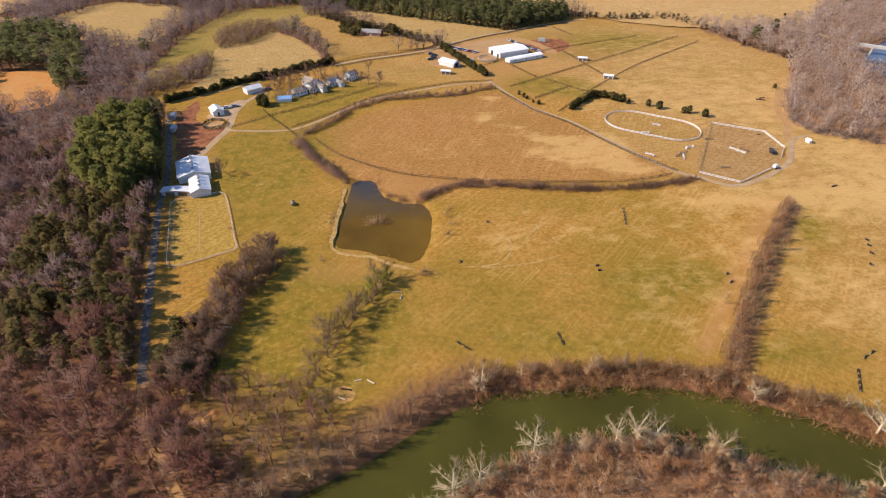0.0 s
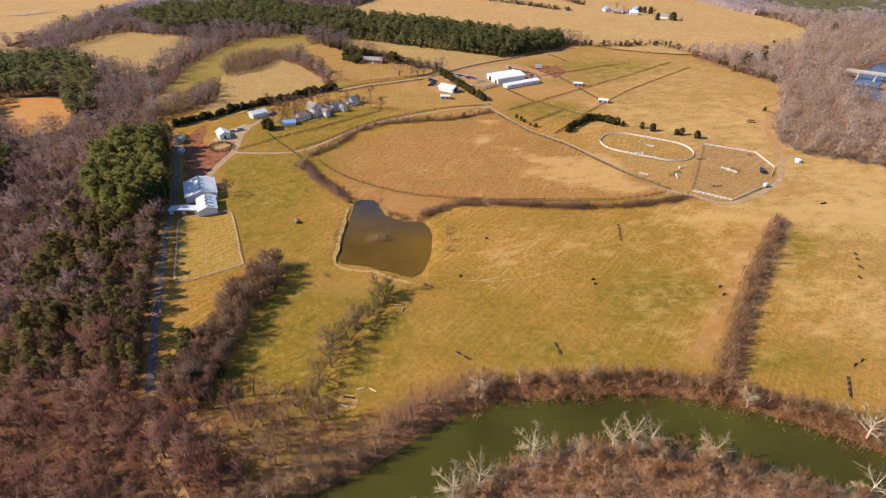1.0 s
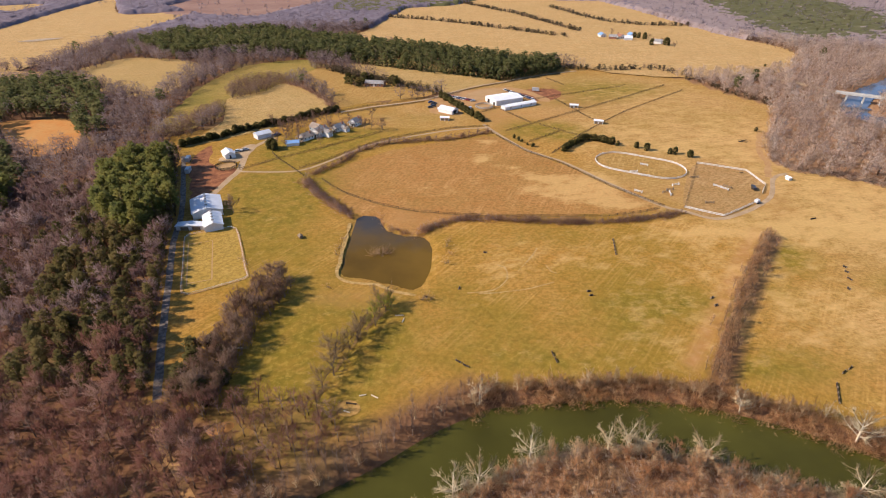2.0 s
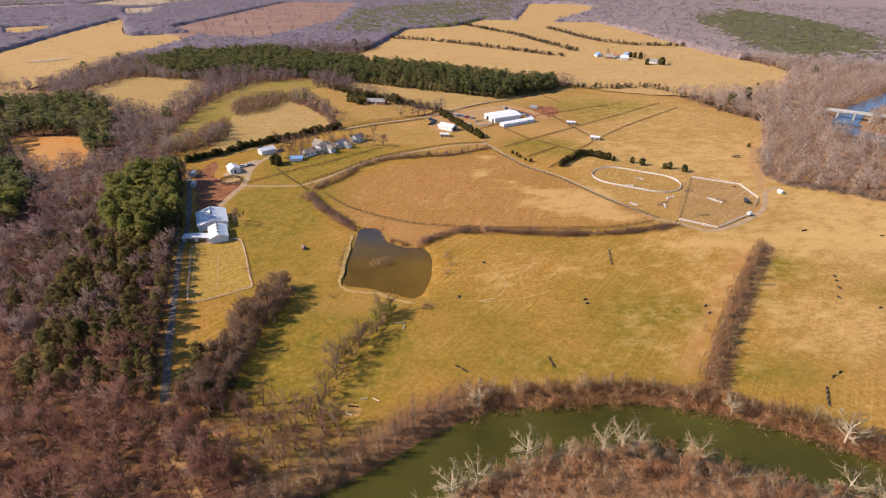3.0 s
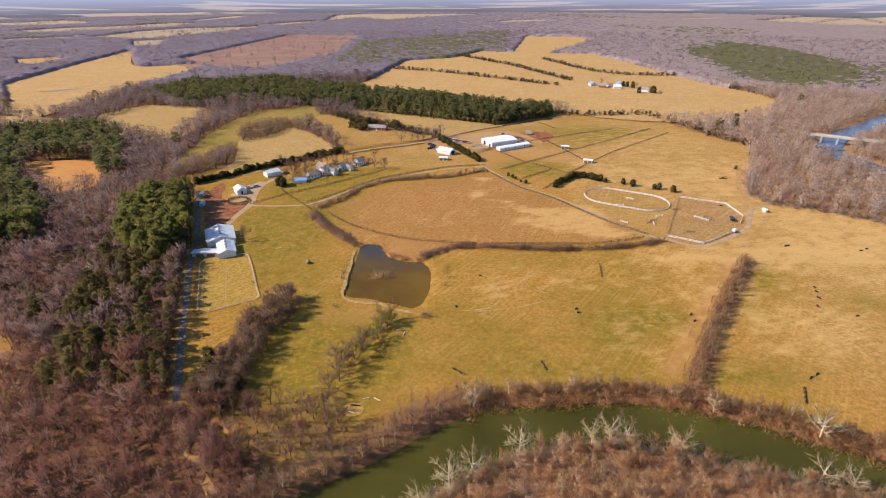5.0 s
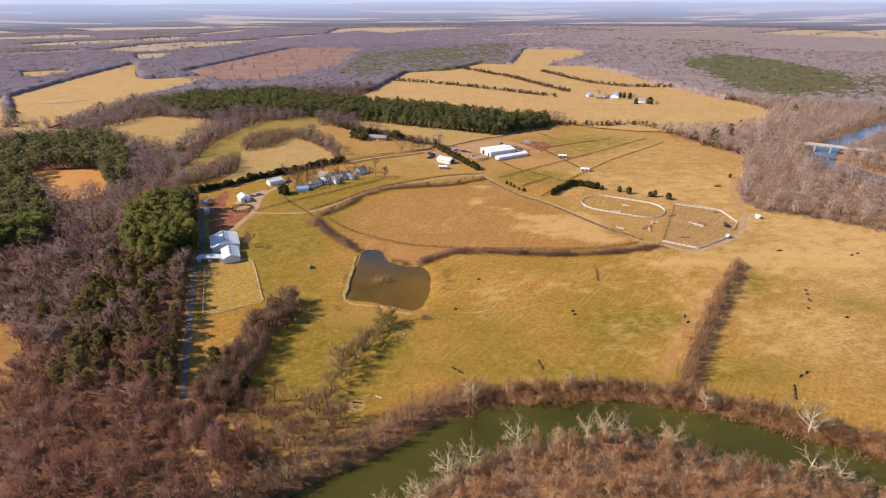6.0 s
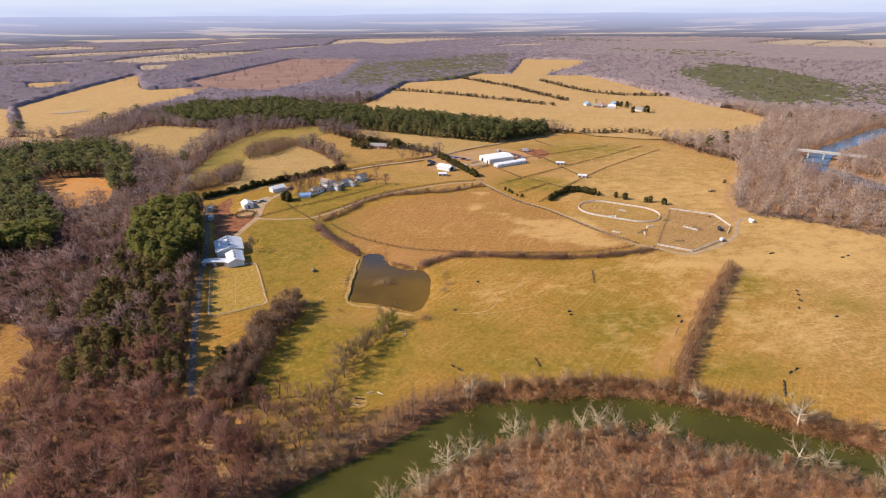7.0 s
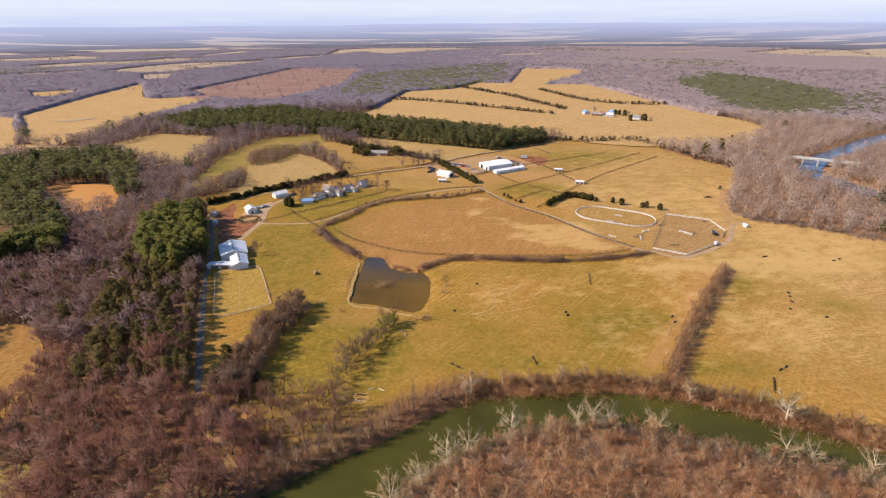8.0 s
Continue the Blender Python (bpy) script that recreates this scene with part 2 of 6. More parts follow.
def bump(tree, bsdf, height, strength, distance):
    b = node(tree, "ShaderNodeBump", Strength=strength, Distance=distance)
    tree.links.new(height, b.inputs["Height"])
    tree.links.new(b.outputs["Normal"], bsdf.inputs["Normal"])


def grass_colour(t, dry, straw, green, greenness, turn=0.5, worn=0.5):
    """Winter grass: green and dry patches at three sizes, with mowing streaks."""
    big = spread(t, noise_of(t, 48, 5), 0.38, 0.64)
    mid = spread(t, noise_of(t, 9, 6, rough=0.65), 0.36, 0.66)
    fine = spread(t, noise_of(t, 1.5, 6, rough=0.75), 0.43, 0.57)
    streak = spread(t, noise_of(t, 1.15, 2, (24, 1, 1), turn, 0.6), 0.50, 0.62)
    swath = spread(t, noise_of(t, 1.7, 3, (16, 1, 1), turn, 0.6), 0.48, 0.66)
    rows = spread(t, noise_of(t, 26, 4), 0.42, 0.60)
    spots = spread(t, noise_of(t, 3.0, 5, rough=0.7), 0.62, 0.70)
    blotch = spread(t, noise_of(t, 3.0, 5, rough=0.7), 0.45, 0.60)
    c = blend(t, times(t, mid, 0.6), dry, straw)
    c = blend(t, times(t, blotch, 0.42), c, (dry[0] * 0.56, dry[1] * 0.64, dry[2] * 0.55))
    g = times(t, spread(t, times(t, times(t, big, 0.5), times(t, mid, 0.25), "ADD"), 0.12, 0.72), greenness)
    c = blend(t, g, c, green)
    c = blend(t, times(t, swath, 0.22), c, [v * 0.9 for v in green])
    c = blend(t, times(t, times(t, streak, rows), 0.42), c, [min(0.66, v * 1.18) for v in straw])
    c = blend(t, times(t, spots, 0.6), c, [min(0.66, v * 1.2) for v in straw])
    bare = spread(t, noise_of(t, 13, 7, rough=0.75), 0.585, 0.70)
    c = blend(t, times(t, bare, worn), c, [min(0.66, v * 1.28) for v in straw])
    return blend(t, times(t, fine, 0.45), c, blend(t, 1.0, c, (0.50, 0.47, 0.40), "MULTIPLY"))


DRY, STRAW, GREEN = (0.415, 0.208, 0.042), (0.555, 0.318, 0.098), (0.285, 0.175, 0.022)


def ground_material():
    m, t, b = material("winter_ground", 0.95, 0.1)
    g = spread(t, attribute(t, "green"), 0, 1)
    grass = grass_colour(t, DRY, STRAW, GREEN, 0.9, radians(54))
    paddock = grass_colour(t, (0.40, 0.19, 0.055), (0.48, 0.265, 0.10), (0.30, 0.175, 0.04), 0.4, 1.2)
    pasture = grass_colour(t, (0.46, 0.255, 0.085), (0.56, 0.345, 0.14), (0.35, 0.22, 0.05), 0.6, 0.25)
    grass = blend(t, spread(t, times(t, attribute(t, "pasture"), times(t, noise_of(t, 20, 4), 0.5), "ADD"), 0.35, 0.9), grass, pasture)
    grass = blend(t, spread(t, attribute(t, "paddock"), 0.25, 0.75), grass, paddock)
    deep = blend(t, spread(t, noise_of(t, 4, 5), 0.3, 0.7), (0.125, 0.104, 0.012), (0.25, 0.165, 0.022))
    grass = blend(t, times(t, times(t, g, spread(t, noise_of(t, 7, 5, rough=0.65), 0.12, 0.58)), 0.92), grass, deep)
    tufty = times(t, g, spread(t, noise_of(t, 1.9, 5, rough=0.7), 0.50, 0.62))
    grass = blend(t, times(t, tufty, 0.55), grass, (0.37, 0.25, 0.048))
    soil = blend(t, spread(t, noise_of(t, 3, 5), 0.3, 0.7), (0.36, 0.175, 0.055), (0.44, 0.245, 0.095))
    grass = blend(t, times(t, attribute(t, "soil"), spread(t, noise_of(t, 5, 6, rough=0.65), 0.2, 0.6)), grass, soil)
    tuft = spread(t, times(t, noise_of(t, 7, 7, (1.6, 1, 1), radians(20), 0.72), times(t, attribute(t, "pale"), 0.30), "ADD"), 0.58, 0.80)
    grass = blend(t, times(t, tuft, 0.55), grass, (0.63, 0.405, 0.155))
    litter = blend(t, spread(t, noise_of(t, 2.2, 6, rough=0.7), 0.3, 0.7), (0.115, 0.055, 0.028), (0.23, 0.115, 0.055))
    litter = blend(t, times(t, spread(t, noise_of(t, 30, 4), 0.5, 0.7), 0.5), litter, (0.20, 0.17, 0.06))
    litter = blend(t, attribute(t, "pasture"), litter, blend(t, spread(t, noise_of(t, 3, 5, rough=0.7), 0.3, 0.7), (0.24, 0.125, 0.062), (0.41, 0.245, 0.13)))
    t.links.new(blend(t, spread(t, attribute(t, "wood"), 0.2, 0.8), grass, litter), b.inputs["Base Color"])
    bump(t, b, noise_of(t, 1.3, 4, rough=0.6), 0.55, 0.28)
    return m


def grass_material(name, dry=DRY, straw=STRAW, green=GREEN, greenness=0.5, turn=0.5):
    m, t, b = material(name, 0.95, 0.1)
    t.links.new(grass_colour(t, dry, straw, green, greenness, turn), b.inputs["Base Color"])
    bump(t, b, noise_of(t, 1.3, 4, rough=0.6), 0.55, 0.28)
    return m


def two_tone(name, a, b2, scale, rough=0.9, spec=0.2, fine=0.3, relief=0.0):
    """A surface of two colours mixed in patches, with finer grain."""
    m, t, b = material(name, rough, spec)
    c = blend(t, spread(t, noise_of(t, scale, 5, rough=0.65), 0.32, 0.68), a, b2)
    c = blend(t, times(t, spread(t, noise_of(t, scale * 0.14, 4), 0.35, 0.7), fine), c, blend(t, 1.0, c, (0.6, 0.58, 0.55), "MULTIPLY"))
    t.links.new(c, b.inputs["Base Color"])
    if relief:
        bump(t, b, noise_of(t, scale * 0.3, 4), 0.5, relief)
    return m


def leaf_material(name, a, b2, c2, rough=0.8, through_light=0.3):
    """Twigs or needles: a colour for each tree, varied twig by twig."""
    m, t, b = material(name, rough, 0.15)
    geo = t.nodes.new("ShaderNodeNewGeometry")
    tree_tone = attribute(t, "tint")
    c = blend(t, spread(t, tree_tone, 0, 0.6), a, b2)
    c = blend(t, spread(t, tree_tone, 0.6, 1.0), c, c2)
    c = blend(t, geo.outputs["Random Per Island"], c, blend(t, 1.0, c, (0.80, 0.79, 0.78), "MULTIPLY"))
    t.links.new(c, b.inputs["Base Color"])
    if through_light:
        glow = t.nodes.new("ShaderNodeBsdfTranslucent")
        t.links.new(c, glow.inputs["Color"])
        mix = node(t, "ShaderNodeMixShader", Fac=through_light)
        t.links.new(b.outputs[0], mix.inputs[1])
        t.links.new(glow.outputs[0], mix.inputs[2])
        t.links.new(mix.outputs[0], t.nodes["Material Output"].inputs["Surface"])
    return m


def water_material(name, colour, scale, rough=0.06, strength=0.12, spec=0.14, reflected=None):
    """Muddy water; the last colour paints the sky's dark reflection at the pond's head."""
    m, t, b = material(name, rough, spec)
    c = blend(t, spread(t, noise_of(t, 30, 4), 0.35, 0.65), colour, [v * 0.62 for v in colour])
    if reflected:
        geo, split = t.nodes.new("ShaderNodeNewGeometry"), t.nodes.new("ShaderNodeSeparateXYZ")
        t.links.new(geo.outputs["Position"], split.inputs[0])
        head = times(t, split.outputs["Y"], times(t, noise_of(t, 12, 3), 26), "ADD")
        c = blend(t, spread(t, head, 190, 218), c, reflected)
    t.links.new(c, b.inputs["Base Color"])
    bump(t, b, noise_of(t, scale, 4), strength, 0.1)
    return m


def metal_roof(name, colour, rough=0.45):
    """Ribbed painted sheet: ribs every 0.6 m across the slope."""
    m, t, b = material(name, rough, 0.5)
    c = blend(t, spread(t, noise_of(t, 4, 5), 0.3, 0.75), colour, [v * 0.82 for v in colour])
    t.links.new(c, b.inputs["Base Color"])
    return m


M_GROUND = ground_material()
M_HAY = grass_material("hay_grass", (0.42, 0.235, 0.07), (0.50, 0.31, 0.115), (0.33, 0.21, 0.045), 0.4, 1.2)
M_PADDOCK = grass_material("paddock_grass", (0.36, 0.175, 0.048), (0.46, 0.255, 0.09), (0.28, 0.17, 0.032), 0.4, 1.2)
M_TAN = grass_material("tan_stubble", (0.46, 0.285, 0.105), (0.53, 0.36, 0.16), (0.36, 0.25, 0.07), 0.3, 0.3)
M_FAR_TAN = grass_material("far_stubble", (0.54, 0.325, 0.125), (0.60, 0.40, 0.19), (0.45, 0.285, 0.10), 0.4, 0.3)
# far stubble paled and pinked, with distance haze painted into the grass
M_HAZED_FAR = grass_material("hazed_far_fields", (0.46, 0.34, 0.23), (0.54, 0.43, 0.32), (0.40, 0.30, 0.20), 0.3, 0.3)
M_OLIVE = grass_material("olive_grass", (0.34, 0.225, 0.055), (0.42, 0.28, 0.10), (0.23, 0.185, 0.035), 0.8, 0.9)
M_HEATH = two_tone("cutover_land", (0.24, 0.13, 0.095), (0.33, 0.20, 0.145), 60)
M_ORANGE = two_tone("orange_clay_field", (0.52, 0.21, 0.05), (0.52, 0.28, 0.09), 14)
M_GRAVEL = two_tone("pale_gravel", (0.38, 0.255, 0.14), (0.49, 0.35, 0.21), 6, fine=0.5)
# the lane's pale flecks are sun dapples put into its colour
M_ROAD = two_tone("dappled_lane", (0.085, 0.068, 0.058), (0.34, 0.28, 0.235), 1.6, fine=0.7)
M_DIRT = two_tone("dirt_track", (0.40, 0.215, 0.085), (0.47, 0.28, 0.12), 7, fine=0.4)
M_REDSOIL = two_tone("red_soil", (0.14, 0.046, 0.022), (0.40, 0.165, 0.07), 4, fine=0.6)
M_SAND = two_tone("arena_sand", (0.40, 0.24, 0.105), (0.48, 0.305, 0.145), 9, fine=0.5)
M_PEN = grass_material("worn_pen_ground", (0.40, 0.225, 0.085), (0.48, 0.30, 0.135), (0.33, 0.21, 0.065), 0.3, 0.8)
M_ARENA = grass_material("arena_turf", (0.42, 0.255, 0.055), (0.46, 0.29, 0.08), (0.33, 0.235, 0.045), 0.3, 0.9)
# rough grass, toned dark to carry the fences' shadows too
M_VERGE = two_tone("rough_grass", (0.17, 0.10, 0.032), (0.26, 0.16, 0.05), 2, fine=0.5)
M_RIVER = water_material("river_water", (0.074, 0.069, 0.013), 5.0, 0.09, 0.10)
M_POND = water_material("pond_water", (0.15, 0.086, 0.013), 3.0, 0.08, 0.08, 0.10, (0.055, 0.052, 0.050))
# blue-grey here is the sky's reflection, painted as the water's own colour
M_FAR_WATER = water_material("far_river_water", (0.10, 0.115, 0.145), 5.0, 0.08, 0.05)
M_BARK = two_tone("bark", (0.16, 0.105, 0.08), (0.26, 0.185, 0.14), 1.5)
M_TAN_BARK = two_tone("tan_bark", (0.36, 0.26, 0.19), (0.50, 0.38, 0.29), 1.5)
M_PALE_BARK = two_tone("pale_bark", (0.58, 0.47, 0.32), (0.76, 0.66, 0.49), 1.2)
M_TWIG = leaf_material("bare_twigs", (0.215, 0.117, 0.104), (0.286, 0.178, 0.163), (0.40, 0.292, 0.275), through_light=0.45)
M_RED_TWIG = leaf_material("reddish_twigs", (0.23, 0.100, 0.074), (0.305, 0.150, 0.115), (0.41, 0.255, 0.205), through_light=0.45)
M_SHRUB = leaf_material("brown_twigs", (0.58, 0.37, 0.205), (0.66, 0.46, 0.275), (0.74, 0.57, 0.375), through_light=0.6)
M_COPSE = leaf_material("dark_twigs", (0.221, 0.127, 0.086), (0.271, 0.172, 0.123), (0.328, 0.230, 0.172), through_light=0.45)
M_HEDGE = leaf_material("hedge_twigs", (0.60, 0.34, 0.165), (0.70, 0.44, 0.235), (0.80, 0.57, 0.34), through_light=0.6)
M_SCRUB = leaf_material("scrub_twigs", (0.68, 0.365, 0.185), (0.77, 0.475, 0.255), (0.84, 0.62, 0.38), through_light=0.6)
# tan twigs and bark, lightened past dry wood to offset crown self-shadow
M_TAN_TWIG = leaf_material("tan_twigs", (0.61, 0.445, 0.335), (0.76, 0.59, 0.47), (0.86, 0.73, 0.61), through_light=0.6)
M_PALE_TWIG = leaf_material("pale_twigs", (0.632, 0.484, 0.288), (0.688, 0.567, 0.372), (0.744, 0.651, 0.465))
M_PINE = leaf_material("pine_needles", (0.175, 0.188, 0.054), (0.23, 0.23, 0.06), (0.31, 0.275, 0.075), through_light=0.5)
M_PINE_BELT = leaf_material("belt_needles", (0.125, 0.135, 0.05), (0.16, 0.163, 0.058), (0.21, 0.195, 0.078), through_light=0.45)
M_EDGE = leaf_material("wood_edge_needles", (0.11, 0.095, 0.030), (0.155, 0.125, 0.040), (0.24, 0.18, 0.065), through_light=0.45)
M_CEDAR = leaf_material("cedar_foliage", (0.10, 0.09, 0.026), (0.12, 0.10, 0.032), (0.155, 0.125, 0.042), through_light=0.35)
M_GREEN_TWIG = leaf_material("budding_twigs", (0.30, 0.31, 0.05), (0.38, 0.38, 0.07), (0.46, 0.44, 0.10), through_light=0.4)
# bare wood shifted to lavender: the far haze is in its colour
M_HAZED_CANOPY = leaf_material("far_hazed_wood", (0.235, 0.19, 0.22), (0.275, 0.225, 0.26), (0.32, 0.27, 0.30))
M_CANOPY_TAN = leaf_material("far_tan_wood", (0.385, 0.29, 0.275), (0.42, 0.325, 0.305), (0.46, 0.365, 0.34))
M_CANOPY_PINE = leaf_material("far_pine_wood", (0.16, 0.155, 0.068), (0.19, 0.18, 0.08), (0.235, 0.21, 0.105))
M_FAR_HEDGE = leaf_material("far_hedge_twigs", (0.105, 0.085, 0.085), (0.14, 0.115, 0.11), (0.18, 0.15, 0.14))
M_FIELD_HEDGE = leaf_material("field_hedge_twigs", (0.30, 0.17, 0.11), (0.38, 0.24, 0.165), (0.48, 0.34, 0.25), through_light=0.45)
M_OLIVE_HEDGE = leaf_material("olive_hedge_leaves", (0.085, 0.07, 0.034), (0.115, 0.09, 0.05), (0.16, 0.115, 0.07), through_light=0.35)
M_CREEK = leaf_material("creek_twigs", (0.28, 0.19, 0.10), (0.35, 0.25, 0.14), (0.43, 0.33, 0.20), through_light=0.45)
# mauve twigs greyed to paint in the haze over the middle woods
M_MID_TWIG = leaf_material("hazed_twigs", (0.20, 0.135, 0.125), (0.265, 0.195, 0.185), (0.345, 0.275, 0.265), through_light=0.45)
M_BRAMBLE = leaf_material("bramble_twigs", (0.26, 0.115, 0.07), (0.34, 0.16, 0.095), (0.42, 0.23, 0.14))
M_WHITE = two_tone("white_paint", (0.78, 0.77, 0.74), (0.70, 0.69, 0.66), 3)
M_WHITE_ROOF = metal_roof("white_metal_roof", (0.80, 0.81, 0.83))
M_GREY_ROOF = two_tone("grey_shingle", (0.24, 0.225, 0.215), (0.40, 0.38, 0.36), 1.5)
M_TAN_ROOF = two_tone("weathered_tan_shingle", (0.30, 0.235, 0.18), (0.43, 0.35, 0.28), 1.5)
M_BLUE_ROOF = metal_roof("blue_metal_roof", (0.22, 0.38, 0.66))
M_BRICK = two_tone("red_brick", (0.27, 0.12, 0.08), (0.34, 0.17, 0.11), 1.0)
M_DARKWOOD = two_tone("dark_stained_wood", (0.035, 0.026, 0.018), (0.07, 0.05, 0.035), 1.5)
M_LOG = two_tone("weathered_log", (0.16, 0.11, 0.07), (0.30, 0.23, 0.15), 0.8)
M_GLASS, _t, _b = material("window_glass", 0.08, 0.5)
_b.inputs["Base Color"].default_value = (0.03, 0.035, 0.045, 1)
M_CONCRETE = two_tone("concrete", (0.40, 0.38, 0.35), (0.52, 0.50, 0.46), 2.5)
M_RUBBER = two_tone("black_rubber", (0.02, 0.02, 0.02), (0.04, 0.04, 0.04), 0.3)


# ---- mesh helpers ----
def raw_mesh(name, verts, faces, materials, tint=None, which=None, extra=(), normals=None):
    """A mesh from arrays of places and of triangles or quads."""
    me = bpy.data.meshes.new(name)
    verts, faces = np.asarray(verts, np.float32), np.asarray(faces, np.int32)
    k = faces.shape[1]
    me.vertices.add(len(verts))
    me.vertices.foreach_set("co", verts.ravel())
    me.loops.add(faces.size)
    me.loops.foreach_set("vertex_index", faces.ravel())
    me.polygons.add(len(faces))
    me.polygons.foreach_set("loop_start", np.arange(0, faces.size, k, dtype=np.int32))
    me.polygons.foreach_set("loop_total", np.full(len(faces), k, np.int32))
    for m in materials:
        me.materials.append(m)
    if which is not None:
        me.polygons.foreach_set("material_index", np.asarray(which, np.int32))
    for key, values in ([("tint", tint)] if tint is not None else []) + list(extra):
        a = me.attributes.new(key, "FLOAT", "POINT")
        a.data.foreach_set("value", np.asarray(values, np.float32))
    me.update(calc_edges=True)
    if normals is not None:
        me.shade_smooth()
        me.normals_split_custom_set_from_vertices(normals)
    return me


def part(name, data, parent, label="", mat=None):
    """A mesh object under a thing."""
    ob = new(name, data)
    if mat is not None and not data.materials:
        data.materials.append(mat)
    ob.parent = parent
    if label:
        tagged(ob, label)
    return ob


def thing(name, m, label, category, group="", kind=""):
    ob = new(name)
    ob.empty_display_size = 0.5
    ob.matrix_world = m
    return tagged(ob, label, category, group, kind)


def sheet(name, outline, z, mat, label, category="field", closed=True, wobble=0.6, step=5.0):
    """A thin piece of land with an uneven edge."""
    pts = smooth(outline, True, step)
    verts = []
    for p in pts:
        n = noise.noise_vector((p.x * 0.13, p.y * 0.13, 3.1)) * wobble
        verts.append((p.x + n.x, p.y + n.y, z))
    me = bpy.data.meshes.new(name)
    me.from_pydata(verts, [], [list(range(len(verts)))])
    me.materials.append(mat)
    me.update()
    if me.polygons[0].normal.z < 0:
        me.flip_normals()
    return tagged(new(name, me), label, category, kind="structure")


def ribbon(name, line, width, z, mat, label, category="road", wobble=0.35, step=3.0):
    """A road or path along a line."""
    pts = smooth(line, False, step)
    verts, faces = [], []
    for i, p in enumerate(pts):
        d = (pts[min(i + 1, len(pts) - 1)] - pts[max(i - 1, 0)]).normalized()
        s = Vector((-d.y, d.x))
        for side in (-1, 1):
            w = width / 2 + wobble * noise.noise((p.x * 0.2, p.y * 0.2, side * 5.0))
            q = p + s * side * w
            verts.append((q.x, q.y, z))
        if i:
            faces.append((2 * i - 2, 2 * i - 1, 2 * i + 1, 2 * i))
    me = raw_mesh(name, verts, [f[::-1] for f in faces], [mat])
    if me.polygons[0].normal.z < 0:
        me.flip_normals()
    return tagged(new(name, me), label, category, kind="structure")


def box(bm, x0, x1, y0, y1, z0, z1):
    v = [bm.verts.new((x, y, z)) for z in (z0, z1) for x, y in ((x0, y0), (x1, y0), (x1, y1), (x0, y1))]
    for f in ((3, 2, 1, 0), (4, 5, 6, 7), (0, 1, 5, 4), (1, 2, 6, 5), (2, 3, 7, 6), (3, 0, 4, 7)):
        bm.faces.new([v[i] for i in f])
    return v


def made(name, bm, mat, bevel=0.0):
    if bevel:
        bmesh.ops.bevel(bm, geom=bm.edges[:], offset=bevel, segments=1, affect="EDGES")
    me = bpy.data.meshes.new(name)
    bm.normal_update()
    bm.to_mesh(me)
    bm.free()
    me.materials.append(mat)
    return me


def box_mesh(name, size, mat, bevel=0.0, base=True):
    """A block that stands on its base."""
    bm = bmesh.new()
    x, y, z = size
    box(bm, -x / 2, x / 2, -y / 2, y / 2, 0 if base else -z / 2, z if base else z / 2)
    return made(name, bm, mat, bevel)


def tube_mesh(name, radius, length, mat, sides=8, axis="z", taper=1.0):
    """A round bar from its middle along one axis."""
    bm = bmesh.new()
    bmesh.ops.create_cone(bm, cap_ends=True, segments=sides, radius1=radius, radius2=radius * taper, depth=length)
    if axis == "x":
        bmesh.ops.rotate(bm, verts=bm.verts, matrix=Matrix.Rotation(radians(90), 3, "Y"))
    if axis == "y":
        bmesh.ops.rotate(bm, verts=bm.verts, matrix=Matrix.Rotation(radians(90), 3, "X"))
    return made(name, bm, mat)


# ---- ground ----
def axis_steps(low, high, far, fine):
    """Grid lines: fine ones from low to high, then wider and wider as far as far."""
    mid = list(np.arange(low, high + 0.1, fine))
    up, s = [high], fine
    while up[-1] < far:
        s *= 1.12
        up.append(up[-1] + s)
    down, s = [low], fine
    while down[-1] > -far:
        s *= 1.12
        down.append(down[-1] - s)
    return np.array(down[:0:-1] + mid + up[1:])


